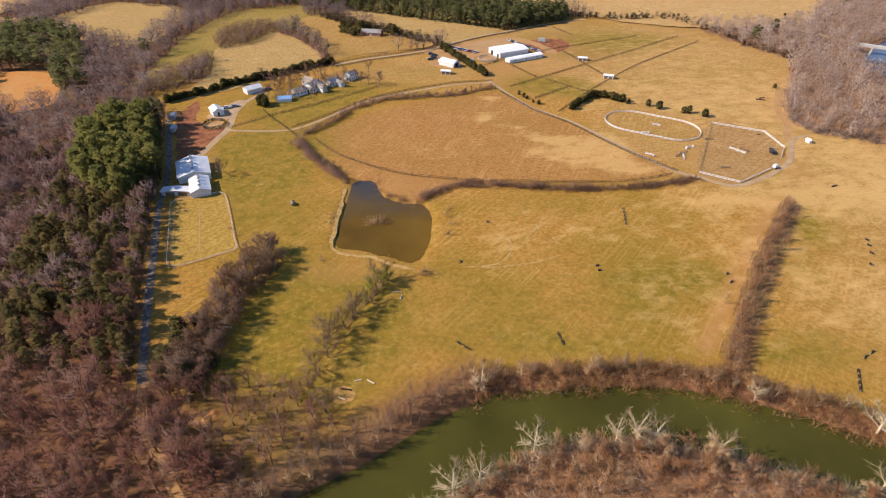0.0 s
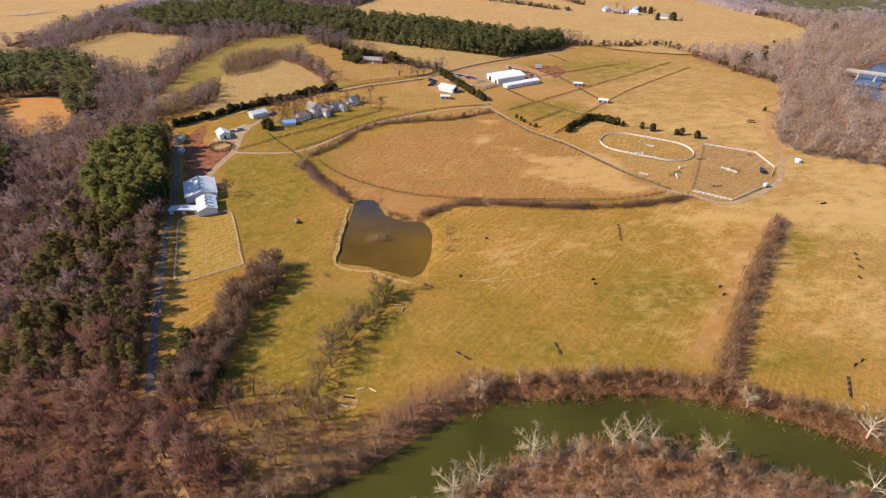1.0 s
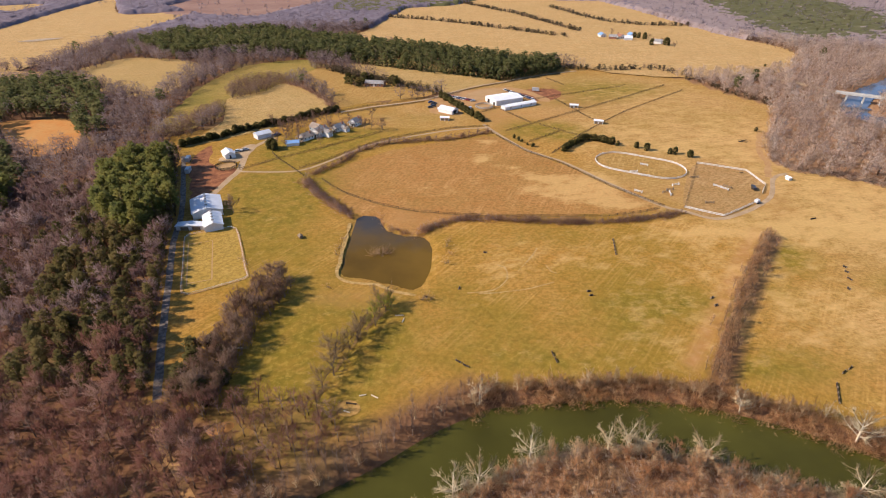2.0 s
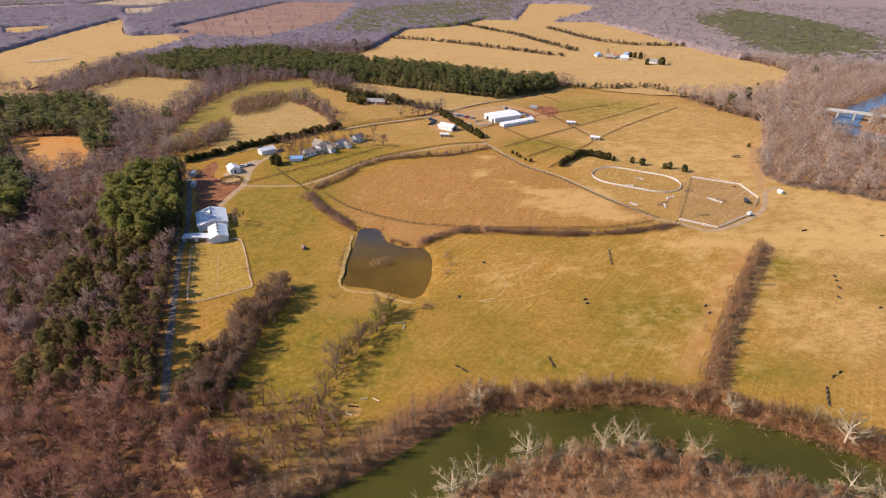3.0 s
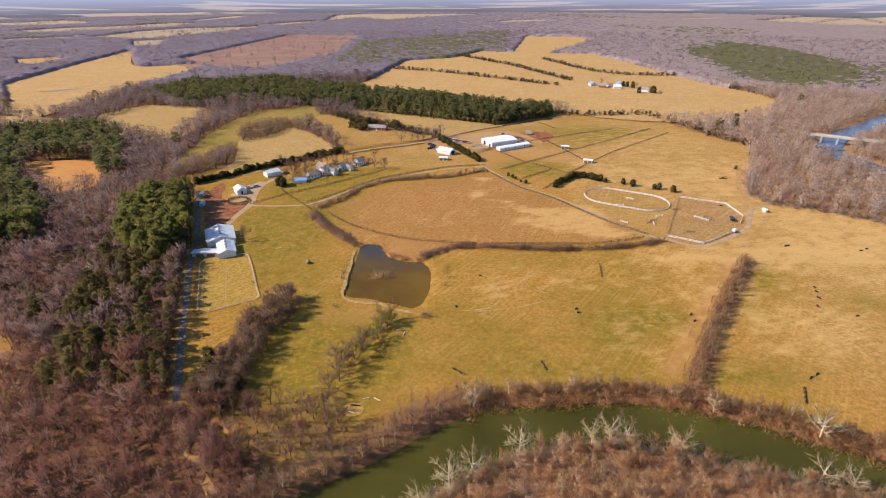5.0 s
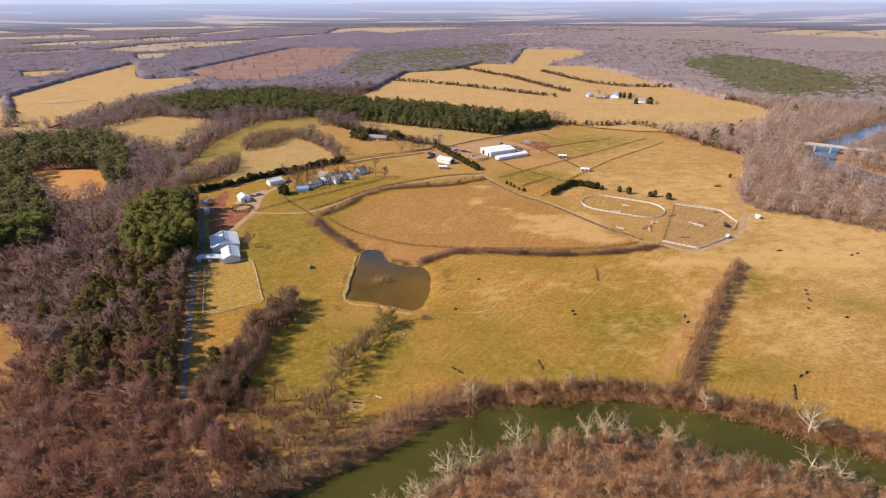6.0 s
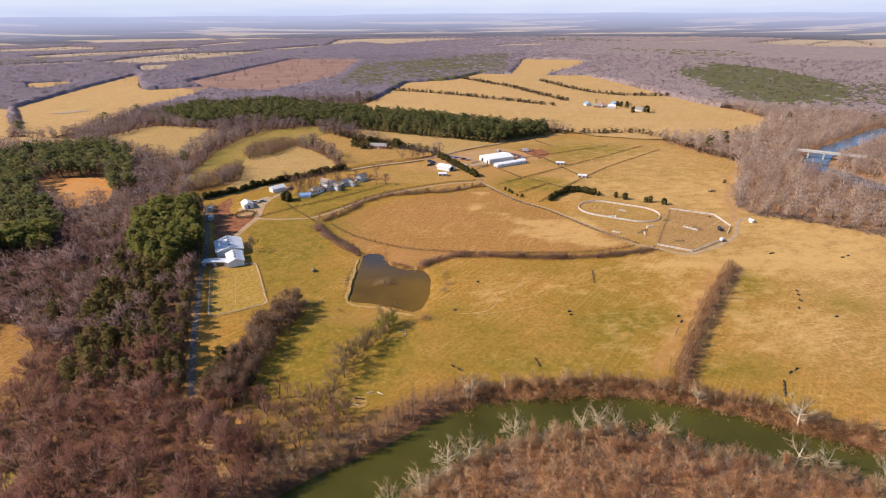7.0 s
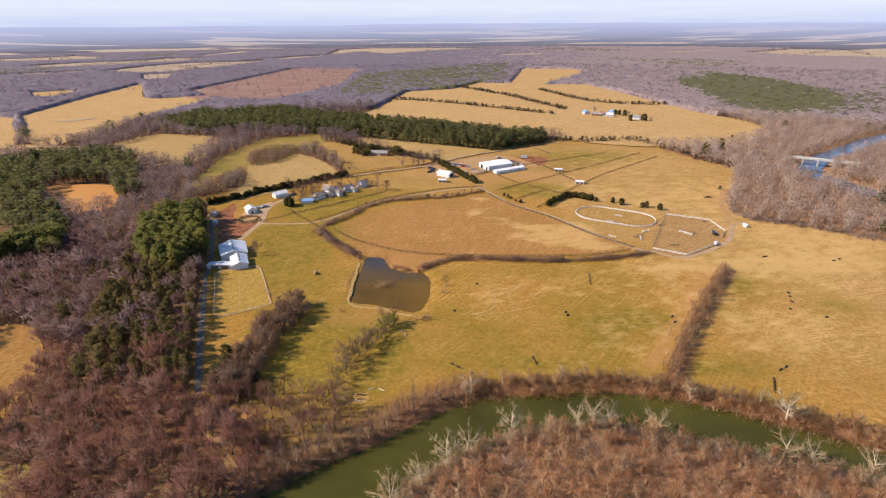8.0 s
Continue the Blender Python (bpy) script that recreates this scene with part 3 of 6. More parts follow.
GREEN_PATCHES = ((110, 410, 30, 14, 0.6), (150, 440, 26, 14, 0.6), (45, 335, 10, 12, 0.6), (-70, 330, 22, 8, 0.8), (-30, 360, 30, 12, 0.4), (95, 440, 40, 20, 1.0), (130, 456, 34, 12, 1.0), (60, 343, 22, 10, 0.9), (88, 398, 26, 9, 0.7), (75, 322, 14, 8, 0.8), (-80, 306, 26, 12, 1.0), (-63, 323, 16, 10, 0.8), (-100, 288, 14, 10, 1.0), (-78, 282, 16, 8, 0.8), (-100, 245, 14, 14, 1.0), (-82, 232, 24, 30, 0.8), (68, 142, 22, 9, 0.9), (62, 127, 12, 10, 0.8), (88, 145, 12, 6, 0.6), (139, 174, 8, 10, 0.9), (122, 151, 7, 16, 0.7), (94, 109, 12, 8, 0.9), (15, 128, 30, 20, 0.6), (40, 190, 26, 10, 0.4), (30, 112, 30, 8, 0.6), (-24, 116, 8, 22, 1.0), (-42, 118, 18, 26, 1.0), (-50, 90, 16, 10, 0.8), (-58, 78, 12, 5, 0.9), (-58, 128, 6, 24, 0.9), (70, 160, 24, 8, 0.4), (75, 335, 16, 12, 0.8), (115, 432, 40, 16, 0.9), (-70, 240, 12, 30, 0.5), (-40, 110, 26, 16, 0.5), (-55, 80, 22, 10, 0.7), (-90, 170, 10, 16, 0.3), (-88, 212, 20, 42, 0.9), (-62, 175, 18, 25, 0.55), (-48, 122, 12, 28, 0.9), (-52, 95, 14, 12, 0.7), (-22, 128, 9, 16, 0.8),
                 (45, 105, 40, 10, 0.35), (80, 135, 16, 14, 0.3), (172, 155, 9, 6, 0.8), (140, 178, 10, 16, 0.7), (112, 112, 12, 10, 0.7),
                 (-88, 300, 30, 14, 0.9), (-60, 318, 24, 10, 0.6), (60, 325, 20, 14, 0.5), (100, 425, 30, 18, 0.6), (-95, 275, 14, 10, 0.6),
                 (0, 150, 14, 10, 0.3), (-100, 240, 14, 18, 0.8), (90, 180, 40, 16, 0.2))
PALE_PATCHES = ((46, 237, 6, 4, 1.2), (59, 236, 7, 6, 1.2), (76, 231, 6, 4, 1.2), (62, 248, 6, 8, 1.2), (48, 254, 5, 4, 1.0), (17, 282, 4, 8, 1.2), (23, 311, 8, 3, 1.0), (33, 269, 7, 4, 0.8), (77, 224, 14, 3, 1.0), (80, 252, 10, 14, 1.0), (80, 232, 7, 12, 1.0), (86, 221, 12, 5, 0.9), (137, 143, 24, 10, 0.4), (180, 200, 40, 10, 0.9), (111, 195, 26, 8, 0.8), (124, 125, 20, 8, 0.4), (20, 160, 6, 9, 0.7), (22, 284, 5, 5, 0.9), (58, 245, 18, 12, 0.9), (72, 228, 14, 6, 0.7), (40, 258, 10, 4, 0.6), (-10, 240, 30, 8, 0.3), (110, 330, 40, 30, 0.5), (130, 300, 20, 12, 0.5), (80, 300, 12, 10, 0.5), (165, 190, 60, 32, 0.45), (150, 130, 40, 22, 0.3), (75, 138, 18, 12, 0.4), (50, 175, 50, 16, 0.35), (170, 290, 40, 50, 0.5), (200, 330, 40, 60, 0.4), (110, 160, 22, 18, 0.4),
                (215, 230, 50, 30, 0.7), (150, 420, 60, 60, 0.45), (70, 120, 25, 10, 0.3))
PASTURE_PATCHES = ((60, 48, 75, 28, 1.0), (340, 340, 130, 190, 1.0), (430, 560, 150, 200, 1.0), (160, 330, 70, 60, 1.0), (140, 420, 60, 70, 0.9), (130, 250, 50, 35, 0.9), (190, 230, 50, 40, 0.8), (200, 170, 50, 50, 0.6), (-20, 360, 60, 40, 0.6),
                   (60, 440, 60, 60, 0.7), (150, 120, 40, 30, 0.4))
SOIL_PATCHES = ((62, 422, 26, 10, 0.7), (82, 446, 12, 8, 0.8), (30, 350, 12, 16, 0.5), (186, 290, 10, 16, 0.8), (75, 415, 34, 12, 0.75), (60, 365, 26, 10, 0.5), (30, 372, 14, 10, 0.5), (105, 395, 26, 10, 0.4), (158, 232, 10, 22, 0.7), (195, 300, 9, 24, 0.7), (40, 395, 34, 16, 0.6), (70, 425, 14, 10, 0.7), (95, 385, 14, 8, 0.4),
                (-20, 205, 12, 10, 0.7), (-38, 143, 14, 5, 0.5), (120, 235, 14, 10, 0.5))


def patches(table, x, y):
    total = np.zeros(np.shape(x))
    for cx, cy, rx, ry, amount in table:
        total += amount * np.exp(-((x - cx) / rx) ** 2 - ((y - cy) / ry) ** 2)
    return np.clip(total, 0, 1)


def build_ground():
    xs, ys = axis_steps(-190, 240, 5000, 3.4), axis_steps(40, 325, 5000, 3.4)
    gx, gy = np.meshgrid(xs, ys)
    x, y = gx.ravel(), gy.ravel()
    n = len(xs)
    i = np.arange(len(ys) - 1)[:, None] * n + np.arange(n - 1)[None, :]
    faces = np.stack([i, i + 1, i + 1 + n, i + n], -1).reshape(-1, 4)
    # the river's north bank carries a brown fringe
    fringe = np.clip(1.3 - away(RIVER_N, x, y) / (8.0 + 6 * (x < 10)), 0, 1)
    wood = np.where(inside(FARM, x, y), np.maximum(np.maximum(fringe, 0.5 * inside(GROVE, x, y)), np.clip(1.25 - away(HEDGEROW, x, y) / 5.0, 0, 0.75)), 1.0)
    me = raw_mesh("ground", np.stack([x, y, ground_height(x, y)], 1), faces, [M_GROUND],
                  extra=(("green", patches(GREEN_PATCHES, x, y)), ("soil", np.maximum(patches(SOIL_PATCHES, x, y), np.clip(1.4 - away(DIRT_TRACK, x, y) / 3.0, 0, 1))), ("wood", wood), ("pale", np.maximum(patches(PALE_PATCHES, x, y), 0.8 * np.clip(1.2 - away(TRACK_S, x, y) / 3.5, 0, 1))), ("paddock", inside(PADDOCK, x, y)), ("pasture", patches(PASTURE_PATCHES, x, y))))
    me.shade_smooth()
    tagged(new("ground", me), "dry golden winter meadows and brown leaf litter under the woods", "ground", kind="structure")


build_ground()
sheet("river_water", [(x - (6 if i < 12 else 0), y + 3) for i, (x, y) in enumerate(RIVER_N)] + [(x, y - 4) for x, y in RIVER_S[::-1]], -2.0, M_RIVER,
      "smooth olive-green river water between wooded banks", "river", wobble=0)
sheet("pond_water", [((x + 25) * 1.06 - 25, (y - 178) * 1.05 + 178) for x, y in POND], -0.6, M_POND, "still brown farm pond water", "pond", wobble=0)
ribbon("far_river_water", FAR_RIVER, 18, 0.5, M_FAR_WATER, "river reach beyond the bare wood, sky's blue in its colour", "river", wobble=3)
sheet("olive_field", GREEN_FIELD, 0.15, M_OLIVE, "olive-green hay field beside bare woods", wobble=3)
sheet("stubble_field", TAN_FIELD, 0.24, M_TAN, "pale tan stubble field behind a dark hedge", wobble=2)
sheet("hay_field", HOUSE_FIELD, 0.2, M_HAY, "brown hay field round a lone farmhouse", wobble=2)
sheet("hay_field", STRIP_FIELD, 0.22, M_TAN, "long pale field beside the pine belt", wobble=2)
sheet("hay_field", WEST_FIELD, 0.15, M_TAN, "tan field enclosed by bare woods", wobble=3)
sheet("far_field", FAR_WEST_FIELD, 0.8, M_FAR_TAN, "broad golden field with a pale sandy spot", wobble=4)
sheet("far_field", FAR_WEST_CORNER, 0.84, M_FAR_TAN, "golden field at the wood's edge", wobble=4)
sheet("far_field", HEATH, 0.9, M_HEATH, "reddish-brown cut-over woodland", wobble=9)
sheet("clay_field", ORANGE, 0.12, M_ORANGE, "orange clay field ringed by dark pines", wobble=2)
sheet("clearing", CLEARING, 0.1, M_PADDOCK, "grassy brown clearing in the wood", wobble=2)
sheet("clearing", CLEARING2, 0.1, M_OLIVE, "small green clearing in the wood", wobble=2)
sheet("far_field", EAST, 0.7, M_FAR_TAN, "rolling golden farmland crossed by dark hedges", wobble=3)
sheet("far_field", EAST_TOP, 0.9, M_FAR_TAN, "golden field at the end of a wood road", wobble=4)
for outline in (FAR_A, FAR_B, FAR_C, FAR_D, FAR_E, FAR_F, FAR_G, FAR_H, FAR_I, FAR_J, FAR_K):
    sheet("far_field", outline, 1.2, M_HAZED_FAR, "tan farmland far off, paled by haze put into its colour", wobble=32, step=25)
for outline in (FAR_L, FAR_M):
    sheet("far_field", outline, 0.88, M_FAR_TAN, "small golden field between far woods", wobble=3)
ribbon("pond_path", POND_PATH, 1.5, 0.06, M_TAN, "worn pale path along the pond's bank", "path", wobble=1.2)
for line in WHEEL_TRACKS:
    ribbon("wheel_track", line, 0.55, 0.05, M_TAN, "faint pale wheel track worn into the meadow", "path", wobble=0.5)
ribbon("lane", ROAD, 2.5, 0.05, M_ROAD, "grey lane in the shade of the wood, sun dapples painted in")
ribbon("dirt_lane", LANE_END, 2.4, 0.05, M_DIRT, "worn dirt lane through an open grove", wobble=0.9)
ribbon("driveway", DRIVE, 3.4, 0.07, M_GRAVEL, "pale gravel driveway curving to the stables")
ribbon("farm_track", TRACK, 2.0, 0.08, M_GRAVEL, "pale gravel farm track beside fences")
ribbon("farm_track", TRACK_E, 2.4, 0.09, M_GRAVEL, "pale gravel farm track beside the paddock")
ribbon("dirt_track", [(172, 256), (181, 275), (185, 292), (193, 310), (204, 330)], 3.4, 0.1, M_DIRT, "sandy track along the wood's edge", wobble=1.3)
ribbon("farm_track", BACK_TRACK, 3.2, 0.26, M_GRAVEL, "gravel road behind the riding hall")
sheet("red_soil_yard", SOIL, 0.06, M_REDSOIL, "bare dark red soil yard with tyre marks", "yard", wobble=2.5)
sheet("riding_arena", ARENA, 0.09, M_ARENA, "flat golden turf riding arena", "arena", wobble=0, step=2)
sheet("training_pen", PEN, 0.07, M_PEN, "sandy brown training pen with jumps", "arena", wobble=0.3)
sheet("oval_ring", OVAL_RING, 0.1, M_HAY, "oval sand riding ring with white rails", "arena", wobble=0, step=2)


# ---- trees ----
def limb(verts, tris, a, b, ra, rb, sides=3):
    """A tapered round piece from a to b."""
    a, b = np.array(a), np.array(b)
    d = b - a
    d = d / (np.linalg.norm(d) + 1e-9)
    u = np.cross(d, (0.31, 0.77, 0.55))
    u /= np.linalg.norm(u) + 1e-9
    w = np.cross(d, u)
    base = len(verts)
    for k in range(sides):
        q = 2 * math.pi * k / sides
        o = u * math.cos(q) + w * math.sin(q)
        verts.append(a + o * ra)
    if rb <= 0:
        verts.append(b)
        for k in range(sides):
            tris.append((base + k, base + (k + 1) % sides, base + sides))
        return
    for k in range(sides):
        q = 2 * math.pi * k / sides
        o = u * math.cos(q) + w * math.sin(q)
        verts.append(b + o * rb)
    for k in range(sides):
        k2 = (k + 1) % sides
        tris.append((base + k, base + k2, base + sides + k2))
        tris.append((base + k, base + sides + k2, base + sides + k))


def blade(verts, tris, a, b, width, rng):
    """A fine twig."""
    a, b = np.array(a), np.array(b)
    s = np.cross(b - a, rng.normal(size=3))
    s *= width / (np.linalg.norm(s) + 1e-9)
    base = len(verts)
    verts.extend([a - s, a + s, b])
    tris.append((base, base + 1, base + 2))


def bare_tree(seed, limbs=7, boughs=5, twigs=7, width=0.0022, low=0.25, reach=0.34, sides=4, rise=(0.45, 1.1), stout=1.0):
    """A leafless tree one metre high: wood (trunk and limbs) and crown (boughs and twigs), as lists of places and triangles."""
    rng = np.random.default_rng(seed)
    wv, wt, cv, ct = [], [], [], []
    lean = rng.normal(0, 0.03, 2)
    top = np.array((lean[0], lean[1], 0.62))
    limb(wv, wt, (0, 0, -0.02), top * 0.5, 0.019 * stout, 0.015 * stout, sides)
    limb(wv, wt, top * 0.5, top, 0.015 * stout, 0.007 * stout, sides)
    for i in range(limbs):
        h = low + (0.62 - low) * (i + rng.random() * 0.6) / limbs
        a = top * h / 0.62
        q = 2.4 * i + rng.normal(0, 0.3)
        e = rng.uniform(*rise) + 0.35 * (i / limbs)
        size = reach * rng.uniform(0.75, 1.15) * (1.1 - 0.35 * i / limbs)
        d = np.array((math.cos(q) * math.cos(e), math.sin(q) * math.cos(e), math.sin(e)))
        mid = a + d * size * 0.55
        end = a + d * size + np.array((0, 0, 0.06))
        limb(wv, wt, a, mid, 0.0085 * stout, 0.0055 * stout)
        limb(wv, wt, mid, end, 0.0055 * stout, 0.0025 * stout)
        for j in range(boughs):
            s = rng.uniform(0.3, 1.0)
            p = a + (mid - a) * s / 0.55 if s < 0.55 else mid + (end - mid) * (s - 0.55) / 0.45
            dd = d * 0.7 + rng.normal(0, 0.45, 3) + np.array((0, 0, 0.45))
            dd /= np.linalg.norm(dd)
            tip = p + dd * rng.uniform(0.12, 0.22)
            limb(cv, ct, p, tip, 0.0042 * stout, 0)
            for k in range(twigs):
                s2 = rng.uniform(0.25, 1.0)
                o = p + (tip - p) * s2
                de = dd * 0.8 + rng.normal(0, 0.45, 3) + np.array((0, 0, 0.25))
                de /= np.linalg.norm(de)
                blade(cv, ct, o, o + de * rng.uniform(0.07, 0.15), width * rng.uniform(0.7, 1.4), rng)
    return np.array(wv), np.array(wt), np.array(cv), np.array(ct)


def thin_tree(seed, twigs=70, width=0.009, base=0.28, reach=0.3):
    """A leafless tree for the middle distance."""
    rng = np.random.default_rng(seed)
    wv, wt, cv, ct = [], [], [], []
    limb(wv, wt, (0, 0, -0.02), (rng.normal(0, 0.02), rng.normal(0, 0.02), 0.7), 0.017, 0.005)
    for i in range(twigs):
        q, h = rng.uniform(0, 2 * math.pi), rng.uniform(base, 0.9)
        r = reach * math.sqrt(max(0.05, 1 - ((h - 0.62) / 0.42) ** 2)) * math.sqrt(rng.random())
        a = np.array((math.cos(q) * r * 0.6, math.sin(q) * r * 0.6, h - 0.08))
        d = np.array((math.cos(q) * 0.6, math.sin(q) * 0.6, 0.7)) + rng.normal(0, 0.4, 3)
        d /= np.linalg.norm(d)
        blade(cv, ct, a, a + d * rng.uniform(0.09, 0.19), width * rng.uniform(0.6, 1.5), rng)
    return np.array(wv), np.array(wt), np.array(cv), np.array(ct)


def needle_tree(seed, tufts=90, blades=4, size=0.085, low=0.36, reach=0.21, cone=False, sides=4):
    """An evergreen one metre high: trunk, and a crown of many small tufts."""
    rng = np.random.default_rng(seed)
    wv, wt, cv, ct = [], [], [], []
    limb(wv, wt, (0, 0, -0.02), (rng.normal(0, 0.01), rng.normal(0, 0.01), 0.93), 0.016, 0.004, sides)
    for i in range(tufts):
        h = low + (1 - low) * rng.random() ** (1.2 if cone else 0.9)
        f = (h - low) / (1 - low)
        wide = (1 - f) ** 0.75 if cone else math.sqrt(max(0.04, 1 - (2 * f - 0.85) ** 2 / 1.4))
        q, r = rng.uniform(0, 2 * math.pi), reach * wide * (0.55 + 0.45 * rng.random()) * rng.uniform(0.7, 1.12)
        c = np.array((math.cos(q) * r, math.sin(q) * r, h))
        for k in range(blades):
            d, e = rng.normal(size=3) * 0.8, rng.normal(size=3)
            d += (math.cos(q) * 0.6, math.sin(q) * 0.6, 0)
            d[2] = d[2] * 0.55 + 0.3
            e[2] *= 0.6
            d /= np.linalg.norm(d)
            e -= d * e.dot(d)
            e /= np.linalg.norm(e)
            s = size * rng.uniform(0.6, 1.2)
            o = c + rng.normal(0, size * 0.25, 3)
            base = len(cv)
            cv.extend([o - e * s * 0.5, o + e * s * 0.5, o + d * s])
            ct.append((base, base + 1, base + 2))
    return np.array(wv), np.array(wt), np.array(cv), np.array(ct)


def shrub(seed, stems=16, twigs=6, width=0.0065):
    """A thicket bush one metre high: stems from the ground and twigs."""
    rng = np.random.default_rng(seed)
    wv, wt, cv, ct = [], [], [], []
    for i in range(stems):
        q, e = rng.uniform(0, 2 * math.pi), rng.uniform(0.45, 1.4)
        d = np.array((math.cos(q) * math.cos(e), math.sin(q) * math.cos(e), math.sin(e)))
        a = np.array((rng.normal(0, 0.12), rng.normal(0, 0.12), -0.03))
        b = a + d * rng.uniform(0.5, 0.95)
        limb(wv, wt, a, b, 0.012, 0)
        for k in range(twigs):
            o = a + (b - a) * rng.uniform(0.35, 1)
            de = d + rng.normal(0, 0.42, 3) + (0, 0, 0.2)
            de /= np.linalg.norm(de)
            blade(cv, ct, o, o + de * rng.uniform(0.15, 0.35), width * rng.uniform(0.7, 1.4), rng)
    return np.array(wv), np.array(wt), np.array(cv), np.array(ct)


def rounded(v, f, middle=0.32):
    """Normals that turn away from a crown's middle, so that its fine twigs catch the light as one round mass; the faces are wound to suit."""
    v, f = np.asarray(v, float), np.array(f)
    n = v - (0, 0, middle)
    n[:, 2] += 0.12
    n /= np.linalg.norm(n, axis=1)[:, None] + 1e-9
    a, b, c = v[f[:, 0]], v[f[:, 1]], v[f[:, 2]]
    wrong = (np.cross(b - a, c - a) * (n[f[:, 0]] + n[f[:, 1]] + n[f[:, 2]])).sum(1) < 0
    f[wrong] = f[wrong][:, ::-1]
    return n, f


def planted(name, shapes, places, heights, materials, label, category="woodland", spread_by=1.0, seed=3, middle=0.32):
    """One piece of woodland: many trees of a few shapes, each turned, sized and toned by chance."""
    rng = np.random.default_rng(seed)
    places, heights = np.asarray(places, float), np.asarray(heights, float)
    pick = rng.integers(0, len(shapes), len(places))
    turn, tone = rng.uniform(0, 2 * math.pi, len(places)), rng.random(len(places))
    wide = rng.uniform(0.85, 1.2, len(places)) * spread_by
    allv, allf, allt, allw, alln = [], [], [], [], []
    at = 0
    for s, (wv, wt, cv, ct) in enumerate(shapes):
        ids = np.where(pick == s)[0]
        if not len(ids):
            continue
        v = np.concatenate([wv, cv])
        f = np.concatenate([wt, ct + len(wv)])
        away_from, f = rounded(v, f, middle)
        which = np.concatenate([np.zeros(len(wt), int), np.ones(len(ct), int)])
        c, n = np.cos(turn[ids])[:, None], np.sin(turn[ids])[:, None]
        h, w = heights[ids][:, None], (heights * wide)[ids][:, None]
        x = (v[:, 0] * c - v[:, 1] * n) * w + places[ids, 0][:, None]
        y = (v[:, 0] * n + v[:, 1] * c) * w + places[ids, 1][:, None]
        z = v[:, 2] * h + places[ids, 2][:, None]
        allv.append(np.stack([x, y, z], -1).reshape(-1, 3))
        alln.append(np.stack([away_from[:, 0] * c - away_from[:, 1] * n, away_from[:, 0] * n + away_from[:, 1] * c, np.broadcast_to(away_from[:, 2], x.shape)], -1).reshape(-1, 3))
        allf.append((f[None] + (np.arange(len(ids)) * len(v))[:, None, None]).reshape(-1, 3) + at)
        allt.append(np.repeat(tone[ids], len(v)))
        allw.append(np.tile(which, len(ids)))
        at += len(ids) * len(v)
    me = raw_mesh(name, np.concatenate(allv), np.concatenate(allf), materials, np.concatenate(allt), np.concatenate(allw), normals=np.concatenate(alln))
    return tagged(new(name, me), label, category, kind="stuff")


def beside(line, step, jitter, seed):
    """Places along a line, loosened."""
    rng = np.random.default_rng(seed)
    return [(p.x + rng.normal(0, jitter), p.y + rng.normal(0, jitter)) for p, _ in along(line, step)]


def scatter(x0, x1, y0, y1, gap, seed=1):
    """Places on a loosened grid."""
    rng = np.random.default_rng(seed)
    gx, gy = np.meshgrid(np.arange(x0, x1, gap), np.arange(y0, y1, gap))
    x = gx.ravel() + rng.uniform(-0.48, 0.48, gx.size) * gap
    y = gy.ravel() + rng.uniform(-0.48, 0.48, gx.size) * gap
    return x, y


def in_sight(x, y, margin=35):
    return (np.abs(x) < 0.86 * (y + 52) + margin) & (y > 22)


def grounded(x, y):
    return np.stack([x, y, ground_height(x, y) - 0.1], 1)


BARE = [bare_tree(20 + i, 8, 6, 8, 0.0046, low=0.2, reach=0.30, sides=3, rise=(0.45, 1.1), stout=0.8) for i in range(7)]
MID_BARE = [bare_tree(50 + i, 7, 5, 5, 0.0088, low=0.2, reach=0.33, sides=3, rise=(0.45, 1.05), stout=0.8) for i in range(6)]
SPARSE = [bare_tree(55 + i, 8, 6, 7, 0.0026, low=0.2, reach=0.36, rise=(0.5, 1.15)) for i in range(4)]
SLIM = [bare_tree(65 + i, 7, 3, 5, 0.0028, low=0.25, reach=0.24, sides=3, rise=(0.8, 1.3), stout=0.7) for i in range(4)]
LOW = [bare_tree(30 + i, 9, 6, 8, 0.0042, low=0.06, reach=0.38, sides=3, rise=(0.6, 1.25)) for i in range(6)]
THIN = [thin_tree(40 + i, 110, 0.0105, 0.2, 0.33) for i in range(6)]
PINES = [needle_tree(60 + i, tufts=170, blades=2, size=0.060, low=0.3, reach=0.16) for i in range(5)]
THIN_PINES = [needle_tree(70 + i, tufts=62, blades=2, size=0.105, sides=3) for i in range(4)]
SHRUBS = [shrub(80 + i, 14, 9, 0.0062) for i in range(6)]
HEDGE_SHRUBS = [shrub(86 + i, 9, 6, 0.013) for i in range(5)]
CEDARS = [needle_tree(90 + i, tufts=120, blades=4, size=0.13, low=0.04, reach=0.30, sides=3) for i in range(3)]
FAR_PINES = [needle_tree(250 + i, tufts=26, blades=2, size=0.20, low=0.08, reach=0.26, sides=3) for i in range(4)]
FAR_TREES = [thin_tree(240 + i, 16, 0.034, 0.15, 0.36) for i in range(5)]

NEAR = 330
x, y = scatter(-330, 330, 20, 420, 3.8, 5)
ok = in_sight(x, y) & ~open_land(x, y)
r = np.hypot(x, y + 25)
near = ok & (r < NEAR)
stand = inside(PINE_STAND, x, y)
pine_w = inside(PINES_W, x, y)
rng = np.random.default_rng(9)
luck = rng.random(len(x))
# evergreens mixed into the wood's edge along the lane
edge = (away(ROAD[:7], x, y) < 40) & (x < -90) & (y < 215) & (y > 95)
